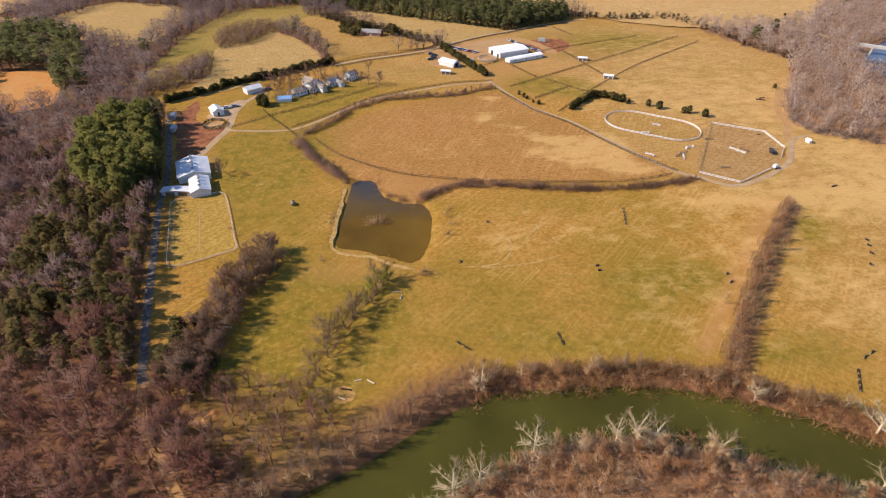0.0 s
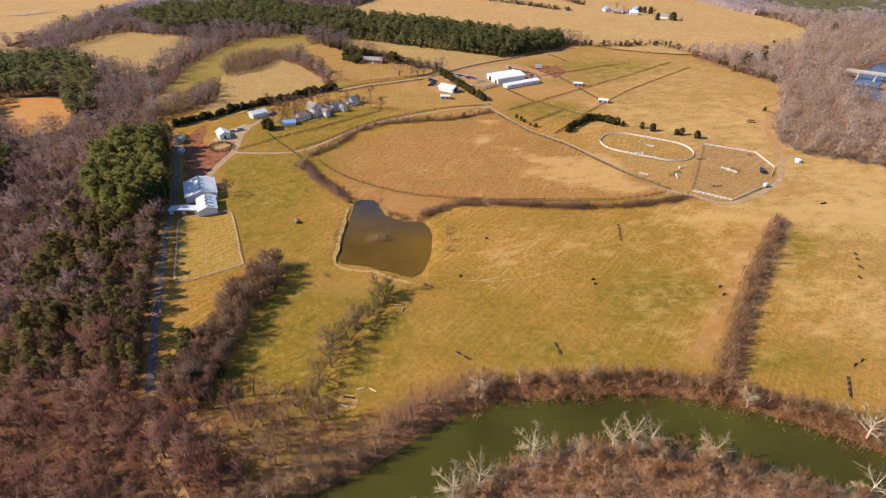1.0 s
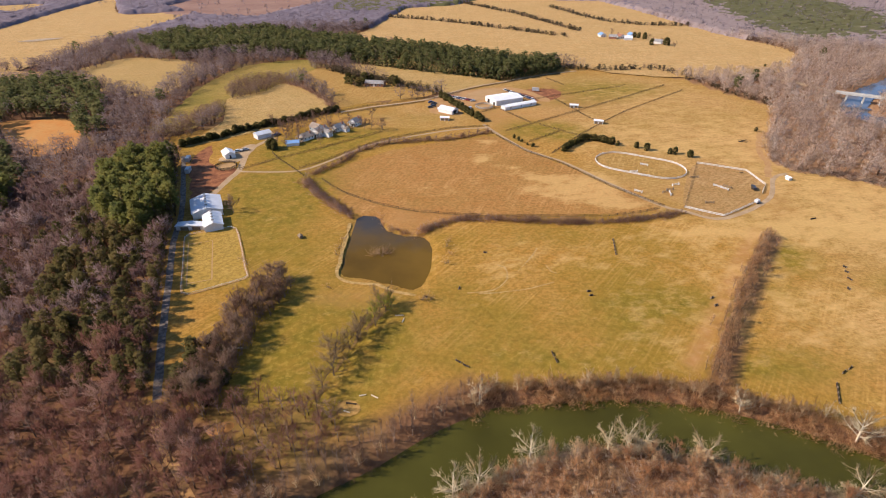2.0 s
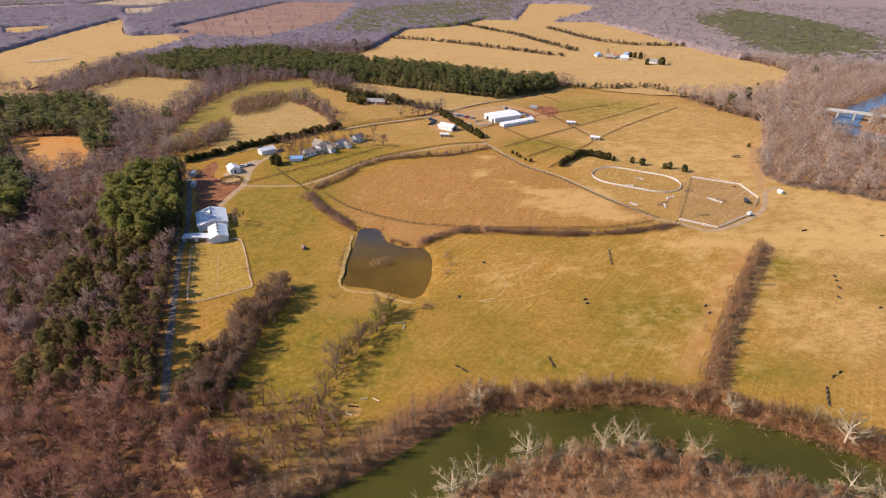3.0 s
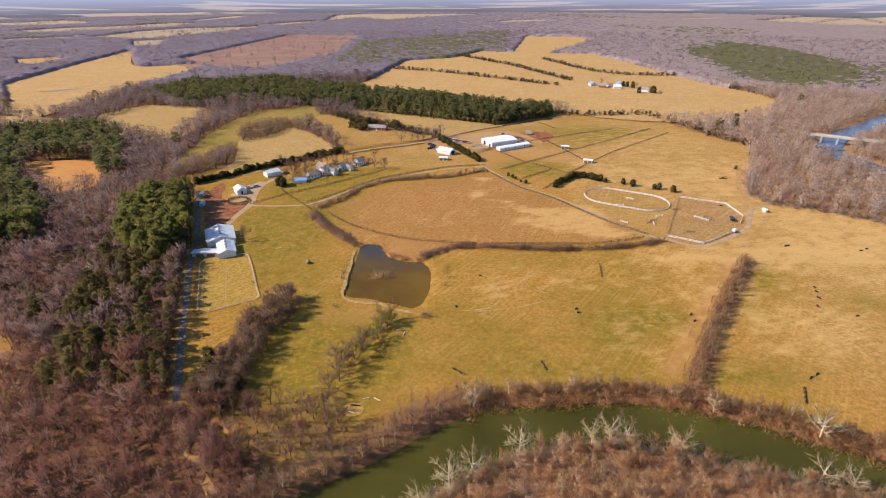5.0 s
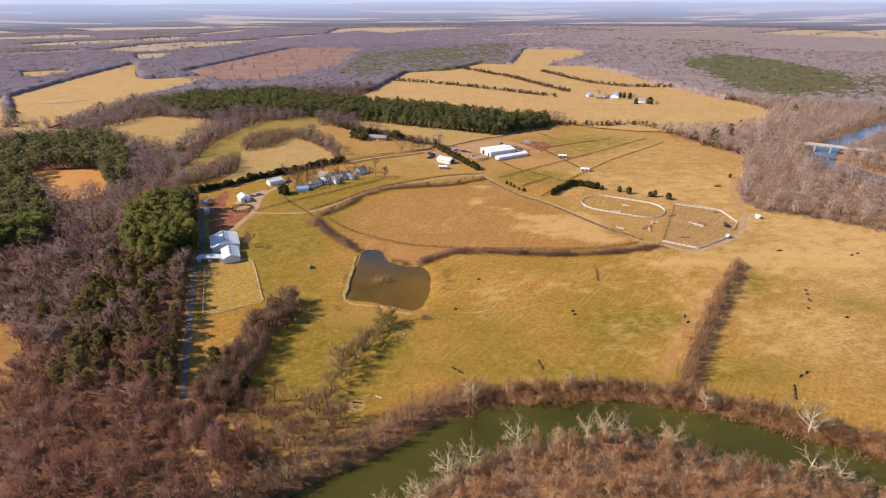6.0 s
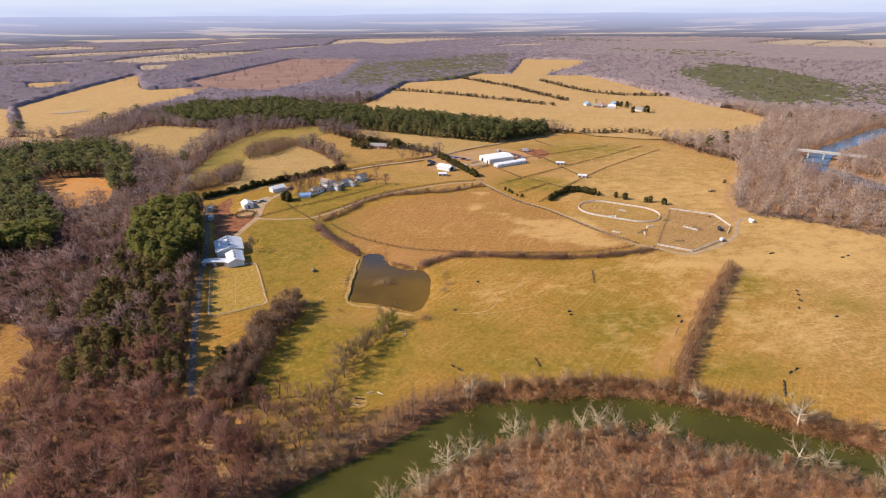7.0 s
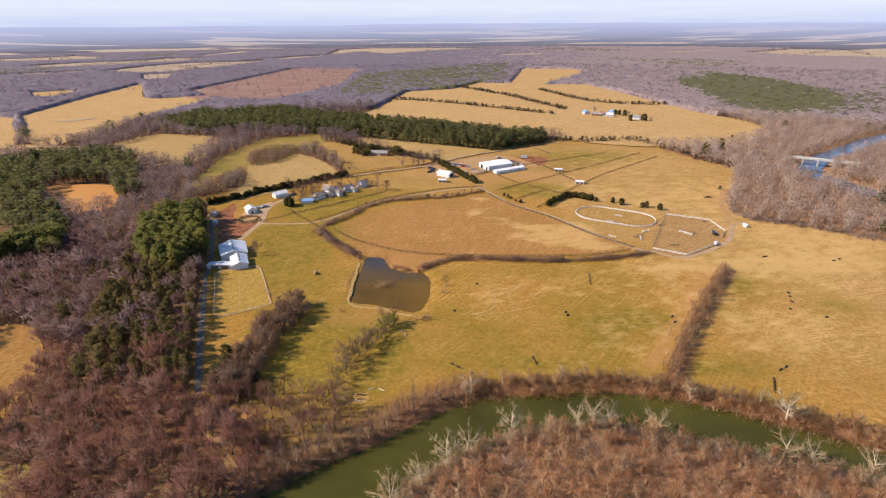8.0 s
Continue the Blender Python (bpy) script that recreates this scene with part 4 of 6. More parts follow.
patchy = np.sin(x / 9 + 1.3 * np.sin(y / 13)) * np.sin(y / 11 + 0.8)
green = stand | (pine_w & (luck < 0.9)) | (edge & (luck < 0.66 + 0.35 * patchy)) | ((x > 180) & (luck < 0.03)) | ((x < -150) & (luck < 0.06))
south = (y < 95) & (x > -34)                     # the spit inside the river's bend
low_west = (x < -34) & (y < 118)
swell = np.array([noise.noise((px * 0.075, py * 0.075, 5.1)) for px, py in zip(x, y)])
size = rng.uniform(7.0, 11.5, len(x)) * (1 + 0.55 * swell)
for pick, shapes, high, twig, words, number in (
        (near & ~green & (x > 120), MID_BARE, 1.0, M_TAN_TWIG, "dense leafless tan-grey woodland beyond the meadow", 20),
        (near & ~green & ~south & ~low_west & (x < 120) & (r < 215), BARE, 1.0, M_TWIG, "dense leafless mauve-grey winter woodland", 11),
        (near & ~green & ~south & ~low_west & (x < 120) & (r >= 215), MID_BARE, 1.0, M_TWIG, "leafless mauve-grey winter woodland beyond the lane", 21),
        (near & ~green & low_west, BARE, 0.9, M_RED_TWIG, "dense leafless reddish-brown winter woodland", 17),
        (near & ~green & south & (x < 120), LOW, 0.58, M_SCRUB, "low straw-brown scrub wood inside the river bend", 18)):
    planted("bare_wood", shapes, grounded(x[pick], y[pick]), size[pick] * high, [M_TAN_BARK if twig in (M_TAN_TWIG, M_SCRUB) else M_BARK, twig], words, spread_by=1.12, seed=number)
for pick, low, high, needles, words, number in ((near & green & pine_w & ~stand, 13, 17, M_PINE, "wood of tall dark green pines", 12),
                                                (near & green & ~(stand | pine_w), 6.5, 10.5, M_EDGE, "olive evergreens scattered through the bare wood", 13)):
    planted("pine_wood", PINES, grounded(x[pick], y[pick]), rng.uniform(low, high, pick.sum()), [M_BARK, needles], words, spread_by=1.2, seed=number)
gx, gy = scatter(-185, -120, 180, 272, 3.4, 62)
pick = inside(PINE_STAND, gx, gy)
planted("pine_wood", PINES, grounded(gx[pick], gy[pick]), rng.uniform(10.5, 17, pick.sum()), [M_BARK, M_PINE], "stand of tall olive-green pines beside the lane", spread_by=1.05, seed=63)
lane = [(p.x - 3.4 + rng.normal(0, 0.8), p.y + rng.normal(0, 0.8)) for p, _ in along(ROAD[:7], 2.2)]
lane = np.array([p for p in lane if not inside(SOIL, *np.array(p))])
for every, shapes, twig, words in ((0, PINES, M_EDGE, "tall green pines shading the lane"), (1, BARE, M_TWIG, "tall leafless trees shading the lane")):
    row_of = lane[every::2]
    planted("lane_trees", shapes, grounded(row_of[:, 0], row_of[:, 1]), rng.uniform(6.5, 9.5, len(row_of)), [M_BARK, twig], words, seed=32)
gx, gy = scatter(-60, 135, 22, 85, 2.2, 33)
pick = in_sight(gx, gy, 15) & ~inside(RIVER, gx, gy) & (away(RIVER, gx, gy, True) > 1.0) & ~inside(FARM, gx, gy) & (gx > -32)
mixed = np.random.default_rng(76).random(gx.size)
for chosen, twig, words, number in ((pick & (mixed < 0.5), M_SCRUB, "thick reddish-brown scrub inside the river bend", 34), (pick & (mixed >= 0.5), M_TAN_TWIG, "pale tan saplings inside the river bend", 35)):
    planted("scrub_wood", SHRUBS, grounded(gx[chosen], gy[chosen]), rng.uniform(1.8, 4.2, chosen.sum()), [twig, twig], words, spread_by=1.1, seed=number, middle=0.0)
gx, gy = scatter(-80, -25, 60, 97, 3.7, 8)
pick = inside(GROVE, gx, gy) & (away(LANE_END, gx, gy) > 2.5) & (np.hypot(gx + 61, gy - 84) > 4)
planted("bare_wood", SPARSE, grounded(gx[pick], gy[pick]), rng.uniform(6.0, 9.5, pick.sum()), [M_BARK, M_RED_TWIG], "open grove of leafless trees above the river", seed=19)
brush = pick & (np.random.default_rng(74).random(gx.size) < 0.6)
planted("brushwood", SHRUBS, grounded(gx[brush] + 1.5, gy[brush] - 1.0), rng.uniform(1.0, 2.6, brush.sum()), [M_BRAMBLE, M_BRAMBLE], "reddish-brown brush under the grove", "thicket", 1.2, 75, 0.0)
gx, gy = scatter(-130, 130, -100, 24, 11, 37)
planted("bare_wood", THIN, grounded(gx, gy), rng.uniform(6, 9, gx.size), [M_BARK, M_SCRUB], "leafless brown wood on the river spit", spread_by=1.2, seed=38)
x, y = scatter(-820, 820, 60, 860, 6.8, 6)
r = np.hypot(x, y + 25)
ok = in_sight(x, y, 10) & ~open_land(x, y) & (r >= NEAR) & (r < 800)
luck = np.random.default_rng(10).random(len(x))
pine = inside(PINE_BELT, x, y) | (inside(PINES_W, x, y) & (luck < 0.9)) | (inside(PINES_E, x, y) & (luck < 0.6)) | (luck < 0.012)
size = np.random.default_rng(13).uniform(9, 14, len(x))
for side, twig, words in ((x > 150, M_TAN_TWIG, "leafless tan-grey woodland along the far river"), (x <= 150, M_MID_TWIG, "leafless mauve-brown woodland beyond the fields, greyed for haze")):
    chosen = ok & ~pine & side
    planted("bare_wood", THIN, grounded(x[chosen], y[chosen]), size[chosen], [M_TAN_BARK if twig == M_TAN_TWIG else M_BARK, twig], words, spread_by=1.25, seed=14)
planted("pine_wood", THIN_PINES, grounded(x[ok & pine], y[ok & pine]), size[ok & pine] * 1.05, [M_BARK, M_PINE_BELT], "long belt of dark green pines", spread_by=1.15, seed=15)
gx, gy = scatter(-240, 110, 460, 710, 8.0, 36)
pick = inside(PINE_BELT, gx, gy)
planted("pine_wood", THIN_PINES, grounded(gx[pick], gy[pick]), rng.uniform(10, 14.5, pick.sum()), [M_BARK, M_PINE_BELT], "tall pines packed into a long belt", spread_by=1.05, seed=39)
front = np.array(beside([(103, 528), (98, 500), (44, 468), (-19, 499), (-122, 548), (-228, 586), (-281, 552)], 2.0, 1.3, 80))
planted("pine_wood", FAR_PINES, grounded(front[:, 0], front[:, 1] + 1.5), rng.uniform(5, 10, len(front)), [M_BARK, M_PINE_BELT], "young pines closing the edge of a pine belt", spread_by=1.0, seed=81)
x, y = scatter(-190, -130, 395, 485, 3.8, 7)
pick = inside(CLUMP, x, y)
x, y = np.concatenate([x[pick], scatter(-200, -140, 300, 400, 3.8, 7)[0]]), np.concatenate([y[pick], scatter(-200, -140, 300, 400, 3.8, 7)[1]])
pick = inside(CLUMP, x, y) | inside(TONGUE, x, y)
planted("bare_wood", THIN, grounded(x[pick], y[pick]), np.random.default_rng(79).uniform(4.5, 9.5, pick.sum()), [M_BARK, M_COPSE], "leafless clump of trees in a hay field", spread_by=1.3, seed=16)


def far_canopy():
    """The woods' roof far off, as one crumpled sheet with openings for the fields."""
    rng = np.random.default_rng(16)
    radii = 780 * np.exp(np.arange(0, math.log(3000 / 780), 0.0055))
    angles = np.radians(np.arange(-46, 46.01, 0.28))
    rr, aa = np.meshgrid(radii, angles, indexing="ij")
    rr = rr * (1 + rng.uniform(-0.0018, 0.0018, rr.shape))
    aa = aa + rng.uniform(-0.0016, 0.0016, aa.shape)
    x, y = (rr * np.sin(aa)).ravel(), (rr * np.cos(aa) - 25).ravel()
    shut = open_land(x, y)
    crumple = rng.uniform(3.6, 6.4, x.size)
    z = ground_height(x, y) + np.where(shut, -1.0, crumple)
    n = len(angles)
    i = (np.arange(len(radii) - 1)[:, None] * n + np.arange(n - 1)[None, :]).ravel()
    faces = np.stack([i, i + n, i + n + 1, i + 1], 1)
    faces = faces[~shut[faces].all(1)]
    ragged_x, ragged_y = x + rng.normal(0, 16, x.size), y + rng.normal(0, 30, x.size)
    pine = (inside(PINES_E, ragged_x, ragged_y) & (rng.random(x.size) < 0.88)) | (inside(PINES_MIX, x, y) & (rng.random(x.size) < 0.4)) | inside(PINE_BELT, x, y)
    broad = np.sin(x / 210 + 2 * np.sin(y / 330)) * np.sin(y / 270 + 1.7 * np.sin(x / 420))
    which = ((pine[faces].sum(1) >= 2) | ((broad[faces[:, 0]] > 0.78) & (rng.random(len(faces)) < 0.35))).astype(int)
    which[(which == 0) & (x[faces[:, 0]] / y[faces[:, 0]] > 0.16 + 0.12 * rng.normal(size=len(faces)))] = 2
    tris = np.concatenate([faces[:, :3], faces[:, [0, 2, 3]]])
    me = raw_mesh("far_wood", np.stack([x, y, z], 1), tris, [M_HAZED_CANOPY, M_CANOPY_PINE, M_CANOPY_TAN], rng.random(x.size), np.concatenate([which, which]))
    tagged(new("far_wood", me), "winter woods reaching the horizon, haze-blue mixed into their brown", "woodland", kind="stuff")


far_canopy()
rng = np.random.default_rng(35)
r, a = np.sqrt(rng.uniform(760 ** 2, 1650 ** 2, 9500)), np.radians(rng.uniform(-45, 45, 9500))
x, y = r * np.sin(a), r * np.cos(a) - 25
luck = rng.random(x.size)
pick = ~open_land(x, y) | ((r > 1150) & (luck < 0.16) & ~inside(EAST_TOP, x, y)) | (inside(HEATH, x, y) & (luck < 0.10))
pine = (inside(PINES_E, x, y) | inside(PINES_MIX, x, y)) & (rng.random(x.size) < 0.55)
for chosen, twig, words in ((pick & ~pine, M_HAZED_CANOPY, "leafless trees standing in the far woods"), (pick & pine, M_CANOPY_PINE, "dark pines standing in the far woods")):
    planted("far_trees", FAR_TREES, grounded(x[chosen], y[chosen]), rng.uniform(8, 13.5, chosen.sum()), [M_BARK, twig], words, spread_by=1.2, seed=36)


rng = np.random.default_rng(71)
lines_of = [list(f) + [f[0]] for f in (FAR_D, FAR_E, FAR_F, FAR_G, FAR_A, FAR_C, FAR_J)] + [[(-1150, 1640), (-1000, 1900)], [(-1060, 1700), (-960, 2000)], [(-900, 1480), (-640, 1880)],
            [(-860, 1600), (-690, 1560)], [(-800, 1760), (-640, 1700)], [(1300, 2050), (1800, 2500)], [(1500, 2000), (1650, 2350)], [(-1500, 1960), (-1440, 2180)]]
hedge = np.array([q for line in lines_of for q in beside(line, 5, 9, 72) if rng.random() < 0.75])
clumps = [(cx + rng.normal(0, 16), cy + rng.normal(0, 9)) for cx, cy in zip(rng.uniform(-1600, -560, 60), rng.uniform(1330, 2150, 60)) for _ in range(rng.integers(2, 14))]
hedge = np.concatenate([hedge, np.array([q for q in clumps if -1.0 < q[0] / q[1] < -0.3])])
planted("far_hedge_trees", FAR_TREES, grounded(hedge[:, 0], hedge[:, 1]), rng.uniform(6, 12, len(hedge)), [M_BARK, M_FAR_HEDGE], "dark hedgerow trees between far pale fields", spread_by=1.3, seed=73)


def backdrop():
    """The last country, far beyond the fields: a plain glowing sheet, haze painted in, that rises to the horizon's
    hills.
    """
    m, t, b = material("haze_glow", 1.0, 0.0)
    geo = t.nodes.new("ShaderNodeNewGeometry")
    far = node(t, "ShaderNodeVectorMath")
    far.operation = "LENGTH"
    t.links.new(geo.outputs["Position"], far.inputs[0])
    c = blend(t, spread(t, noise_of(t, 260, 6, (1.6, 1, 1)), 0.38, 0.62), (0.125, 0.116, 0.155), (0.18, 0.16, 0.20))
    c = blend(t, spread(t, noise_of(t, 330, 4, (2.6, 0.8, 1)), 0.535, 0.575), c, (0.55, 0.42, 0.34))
    # painted haze: the glowing colour turns blue with distance
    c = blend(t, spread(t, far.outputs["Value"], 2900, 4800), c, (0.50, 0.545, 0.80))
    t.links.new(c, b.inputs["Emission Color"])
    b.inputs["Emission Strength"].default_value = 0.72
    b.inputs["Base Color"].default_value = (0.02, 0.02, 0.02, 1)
    verts, faces = [], []
    steps, rings = 160, 12
    for i in range(steps + 1):
        a = radians(-58 + 116 * i / steps)
        top = 108 + 14 * noise.noise((i * 0.07, 0.3, 0)) + 5 * noise.noise((i * 0.31, 4.2, 0))
        for k in range(rings + 1):
            f = k / rings
            r = 2850 + 1950 * f
            verts.append((r * math.sin(a), r * math.cos(a), -4 + 14 * min(1, f * 12) + (top - 10) * f ** 2.2))
        if i:
            for k in range(rings):
                n = i * (rings + 1) + k
                faces.append((n - rings - 1, n, n + 1, n - rings))
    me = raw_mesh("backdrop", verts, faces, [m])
    tagged(new("backdrop", me), "glowing backdrop painted as hazy blue country and hills on the horizon", "hills", kind="structure")


    # an added glowing band hides the brighter sky; its haze is painted
    pale, t, b = material("sky_band_glow", 1.0, 0.0)
    b.inputs["Base Color"].default_value = (0.02, 0.02, 0.02, 1)
    geo = t.nodes.new("ShaderNodeNewGeometry")
    split = t.nodes.new("ShaderNodeSeparateXYZ")
    t.links.new(geo.outputs["Position"], split.inputs[0])
    c = blend(t, spread(t, split.outputs["Z"], 95, 240), (0.50, 0.56, 0.80), (0.68, 0.73, 0.86))
    c = blend(t, times(t, spread(t, noise_of(t, 500, 5, (2, 2, 0.12)), 0.4, 0.7), 0.35), c, (0.78, 0.80, 0.88))
    t.links.new(c, b.inputs["Emission Color"])
    b.inputs["Emission Strength"].default_value = 0.80
    verts, faces = [], []
    for i in range(steps + 1):
        a = radians(-58 + 116 * i / steps)
        verts += [(4840 * math.sin(a), 4840 * math.cos(a), z) for z in (40, 520)]
        if i:
            faces.append((2 * i - 2, 2 * i, 2 * i + 1, 2 * i - 1))
    tagged(new("sky_backdrop", raw_mesh("sky_backdrop", verts, faces, [pale])), "glowing band painted as pale hazy winter sky above the horizon", "sky", kind="structure")


backdrop()


# ---- single trees, hedges and shrubs ----
def tree_kind(name, shape, wood, crown, label, category="tree", tone=0.5, limbs=0):
    """A tree to copy: trunk and crown under one empty, one metre high; limbs: that many stout limbs are parts of their own."""
    wv, wt, cv, ct = shape
    ob = thing(name, Matrix(), label, category)
    if limbs:
        first = len(wt) - 12 * limbs
        part("trunk", raw_mesh("trunk", wv[:wt[:first].max() + 1], wt[:first], [wood]), ob)
        for k in range(limbs):
            t = wt[first + 12 * k:first + 12 * (k + 1)]
            part("limb", raw_mesh("limb", wv[t.min():t.max() + 1], t - t.min(), [wood]), ob)
    else:
        part("trunk", raw_mesh("trunk", wv, wt, [wood]), ob)
    normals, ct = rounded(cv, ct)
    part("crown", raw_mesh("crown", cv, ct, [crown], np.full(len(cv), tone), normals=normals), ob)
    return ob


def plant(kinds, places, low, high, seed, wide=1.0, group="", sink=0.1):
    """Copies of tree kinds at places of the plan."""
    rng = np.random.default_rng(seed)
    for px, py in places:
        h = rng.uniform(low, high)
        w = h * wide * rng.uniform(0.85, 1.15)
        z = float(ground_height(px, py)) - sink
        ob = copy_thing(kinds[rng.integers(len(kinds))], pose(px, py, z, 0, 0, rng.uniform(0, 360)))
        ob.scale = (w, w, h)
        if group:
            ob["group"] = group


def shelve(kinds):
    """The first of each kind, once copied, stands where its copies stand no longer: remove it."""
    for k in kinds:
        for o in (*k.children_recursive, k):
            bpy.data.objects.remove(o)


hedgerow_kinds = [tree_kind("hedgerow_tree", bare_tree(120 + i, 7, 4, 7, 0.0034, low=0.12, reach=0.28, sides=3, rise=(0.7, 1.25), stout=0.8), M_BARK, M_HEDGE, "slim leafless brown tree in a field hedgerow", tone=0.2 + 0.3 * i) for i in range(3)]
plant(hedgerow_kinds, [(px - 1.4, py + 0.8) for px, py in beside(HEDGEROW, 0.6, 1.7, 1)], 4.2, 6.6, 2, 1.15, "bare hedgerow trees")
shelve(hedgerow_kinds)
copse_kinds = [tree_kind("copse_tree", bare_tree(130 + i, 10, 7, 9, 0.0044, low=0.05, reach=0.36, rise=(0.35, 1.1)), M_BARK, M_COPSE, "leafless grey-brown tree in a small copse", tone=0.1 + 0.25 * i) for i in range(4)]
cx, cy = scatter(-84, -54, 84, 162, 2.7, 3)
plant(copse_kinds, [(px, py) for px, py in zip(cx, cy) if inside(COPSE, px, py)], 4.8, 9.5, 5, 1.1, "copse beside the arena")
shelve(copse_kinds)
cedar_kinds = [tree_kind("cedar", CEDARS[i], M_BARK, M_CEDAR, "dark green bushy cedar", tone=0.3 * i) for i in range(3)]
plant(cedar_kinds, EVER[7:] + beside(EVER[:7], 2.2, 0.6, 61), 3.0, 4.5, 6, 1.25, "cedars beside the riding ring")
plant(cedar_kinds, beside(HEDGE_DARK, 1.5, 0.9, 7), 2.6, 5.0, 8, 1.6, "dark evergreen hedge")
plant(cedar_kinds, beside(HEDGE_TALL, 2.0, 0.5, 9), 3.4, 5.6, 10, 1.1, "tall evergreen screen")
plant(cedar_kinds, [(-74, 105), (-71, 112), (-75, 99), (-78, 108), (-66, 101), (-79, 101), (-77, 95), (-71, 96), (-80, 113), (-68, 93), (-76, 117), (-110, 296), (-106, 294)], 4.0, 7.0, 11, 1.3, "cedars in the copse")
plant(cedar_kinds, [(224, 684), (228, 680), (233, 672), (229, 634), (246, 634), (-109.6, 296), (-106.4, 295), (-108, 298), (-78, 446), (-83, 452), (-74, 457), (-68, 459), (-50, 455), (-46, 446), (-88, 456)], 4.0, 9.0, 16, 1.2, "cedars round the farmsteads")
shelve(cedar_kinds)
creek_kinds = [tree_kind("creek_tree", bare_tree(140 + i, 11, 9, 11, 0.0024, low=0.12, reach=0.46, rise=(0.25, 0.95)), M_BARK, M_CREEK, "leafless tree with fine twigs beside the creek", tone=0.1 + 0.2 * i) for i in range(3)]
plant(creek_kinds, beside(CREEK, 4.6, 1.4, 12), 6.5, 9.5, 13, 1.35, "creek trees")
budding_kinds = [tree_kind("budding_tree", bare_tree(146 + i, 10, 9, 12, 0.0030, low=0.1, reach=0.42), M_BARK, M_GREEN_TWIG, "small tree in first yellow-green bud beside the creek", tone=0.3 * i) for i in range(2)]
plant(budding_kinds, [(-22, 136), (-20.5, 138.5), (-24, 139), (-25.5, 133), (-27, 129)], 5.0, 7.5, 15, 1.2, "budding creek trees")
shelve(budding_kinds)
shelve(creek_kinds)
sycamore_kinds = [tree_kind("sycamore", bare_tree(150 + i, 10, 9, 11, 0.0024, low=0.18, reach=0.50, stout=1.5, rise=(0.25, 1.0)), M_PALE_BARK, M_PALE_TWIG, "leafless sycamore with pale white branches on the river bank", tone=0.3 * i, limbs=10) for i in range(3)]
plant(sycamore_kinds, [(7.4, 68), (1.4, 65), (21, 76), (41.8, 79.5), (51, 79.8), (65, 75.5), (97.8, 67), (82, 93), (9, 94.5), (108, 83), (104, 63.5), (118, 60), (-5.3, 56), (46.5, 79), (-13, 48)], 7.5, 10.0, 14, 1.15, "pale sycamores along the river")
shelve(sycamore_kinds)

# thickets that nobody could count
north = smooth(RIVER_N, False, 1.3)
rng = np.random.default_rng(21)
clump = lambda q: 1 + 0.6 * np.array([noise.noise((px * 0.17, py * 0.17, 2.9)) for px, py in q])
bank = np.array([(p.x + rng.normal(0, 2.0), p.y + rng.uniform(-1.2 if p.x < 8 else -2.6, 2.6 if p.x < 8 else 6.0)) for p in north for _ in range(4 if p.x < 8 else 5)])
west_bank = bank[:, 0] < 8
# west bank takes the darker twigs as painted shade along the waterline
for pick, twig, low, high, words in ((west_bank, M_COPSE, 0.7, 2.0, "low russet brambles on a steep river bank, darkened for shade"), (~west_bank, M_HEDGE, 1.8, 4.4, "tangled straw-brown thicket overhanging the river")):
    planted("bank_thicket", SHRUBS, grounded(bank[pick, 0], bank[pick, 1]), rng.uniform(low, high, pick.sum()) * clump(bank[pick]), [twig, twig], words, "thicket", 1.1, 22, 0.0)
slim_bank = np.array([(p.x + rng.normal(0, 0.8) - 1.5, p.y + rng.uniform(0.5, 8.5)) for p in north for _ in range(2) if p.x < 14])
planted("bank_saplings", SLIM, grounded(slim_bank[:, 0], slim_bank[:, 1]), np.where(slim_bank[:, 0] < -8, 1.45, 1.0) * rng.uniform(3.0, 6.0, len(slim_bank)), [M_BARK, M_COPSE], "thin leafless saplings above a steep river bank", "thicket", 1.0, 69, 0.1)
tree_bank = np.array([q for q in [(p.x + rng.normal(0, 1.5), p.y + 2.5 + abs(rng.normal(0, 2.0))) for p in north[::2]] if q[0] > 4 or rng.random() < 0.3])
planted("bank_trees", LOW, grounded(tree_bank[:, 0], tree_bank[:, 1]), rng.uniform(3.0, 6.0, len(tree_bank)), [M_PALE_TWIG, M_SHRUB], "young leafless trees along the river bank", "thicket", 1.3, 23, 0.1)
sb = np.array([(p.x + rng.normal(0, 1.5), p.y - 1.0 - abs(rng.normal(0, 2.0))) for p in smooth(RIVER_S, False, 1.2) for _ in range(2)])
planted("bank_thicket", SHRUBS, grounded(sb[:, 0], sb[:, 1]), rng.uniform(2.0, 4.5, len(sb)), [M_PALE_TWIG, M_PALE_TWIG], "straw-brown thicket on the near river bank", "thicket", 1.1, 24, 0.0)
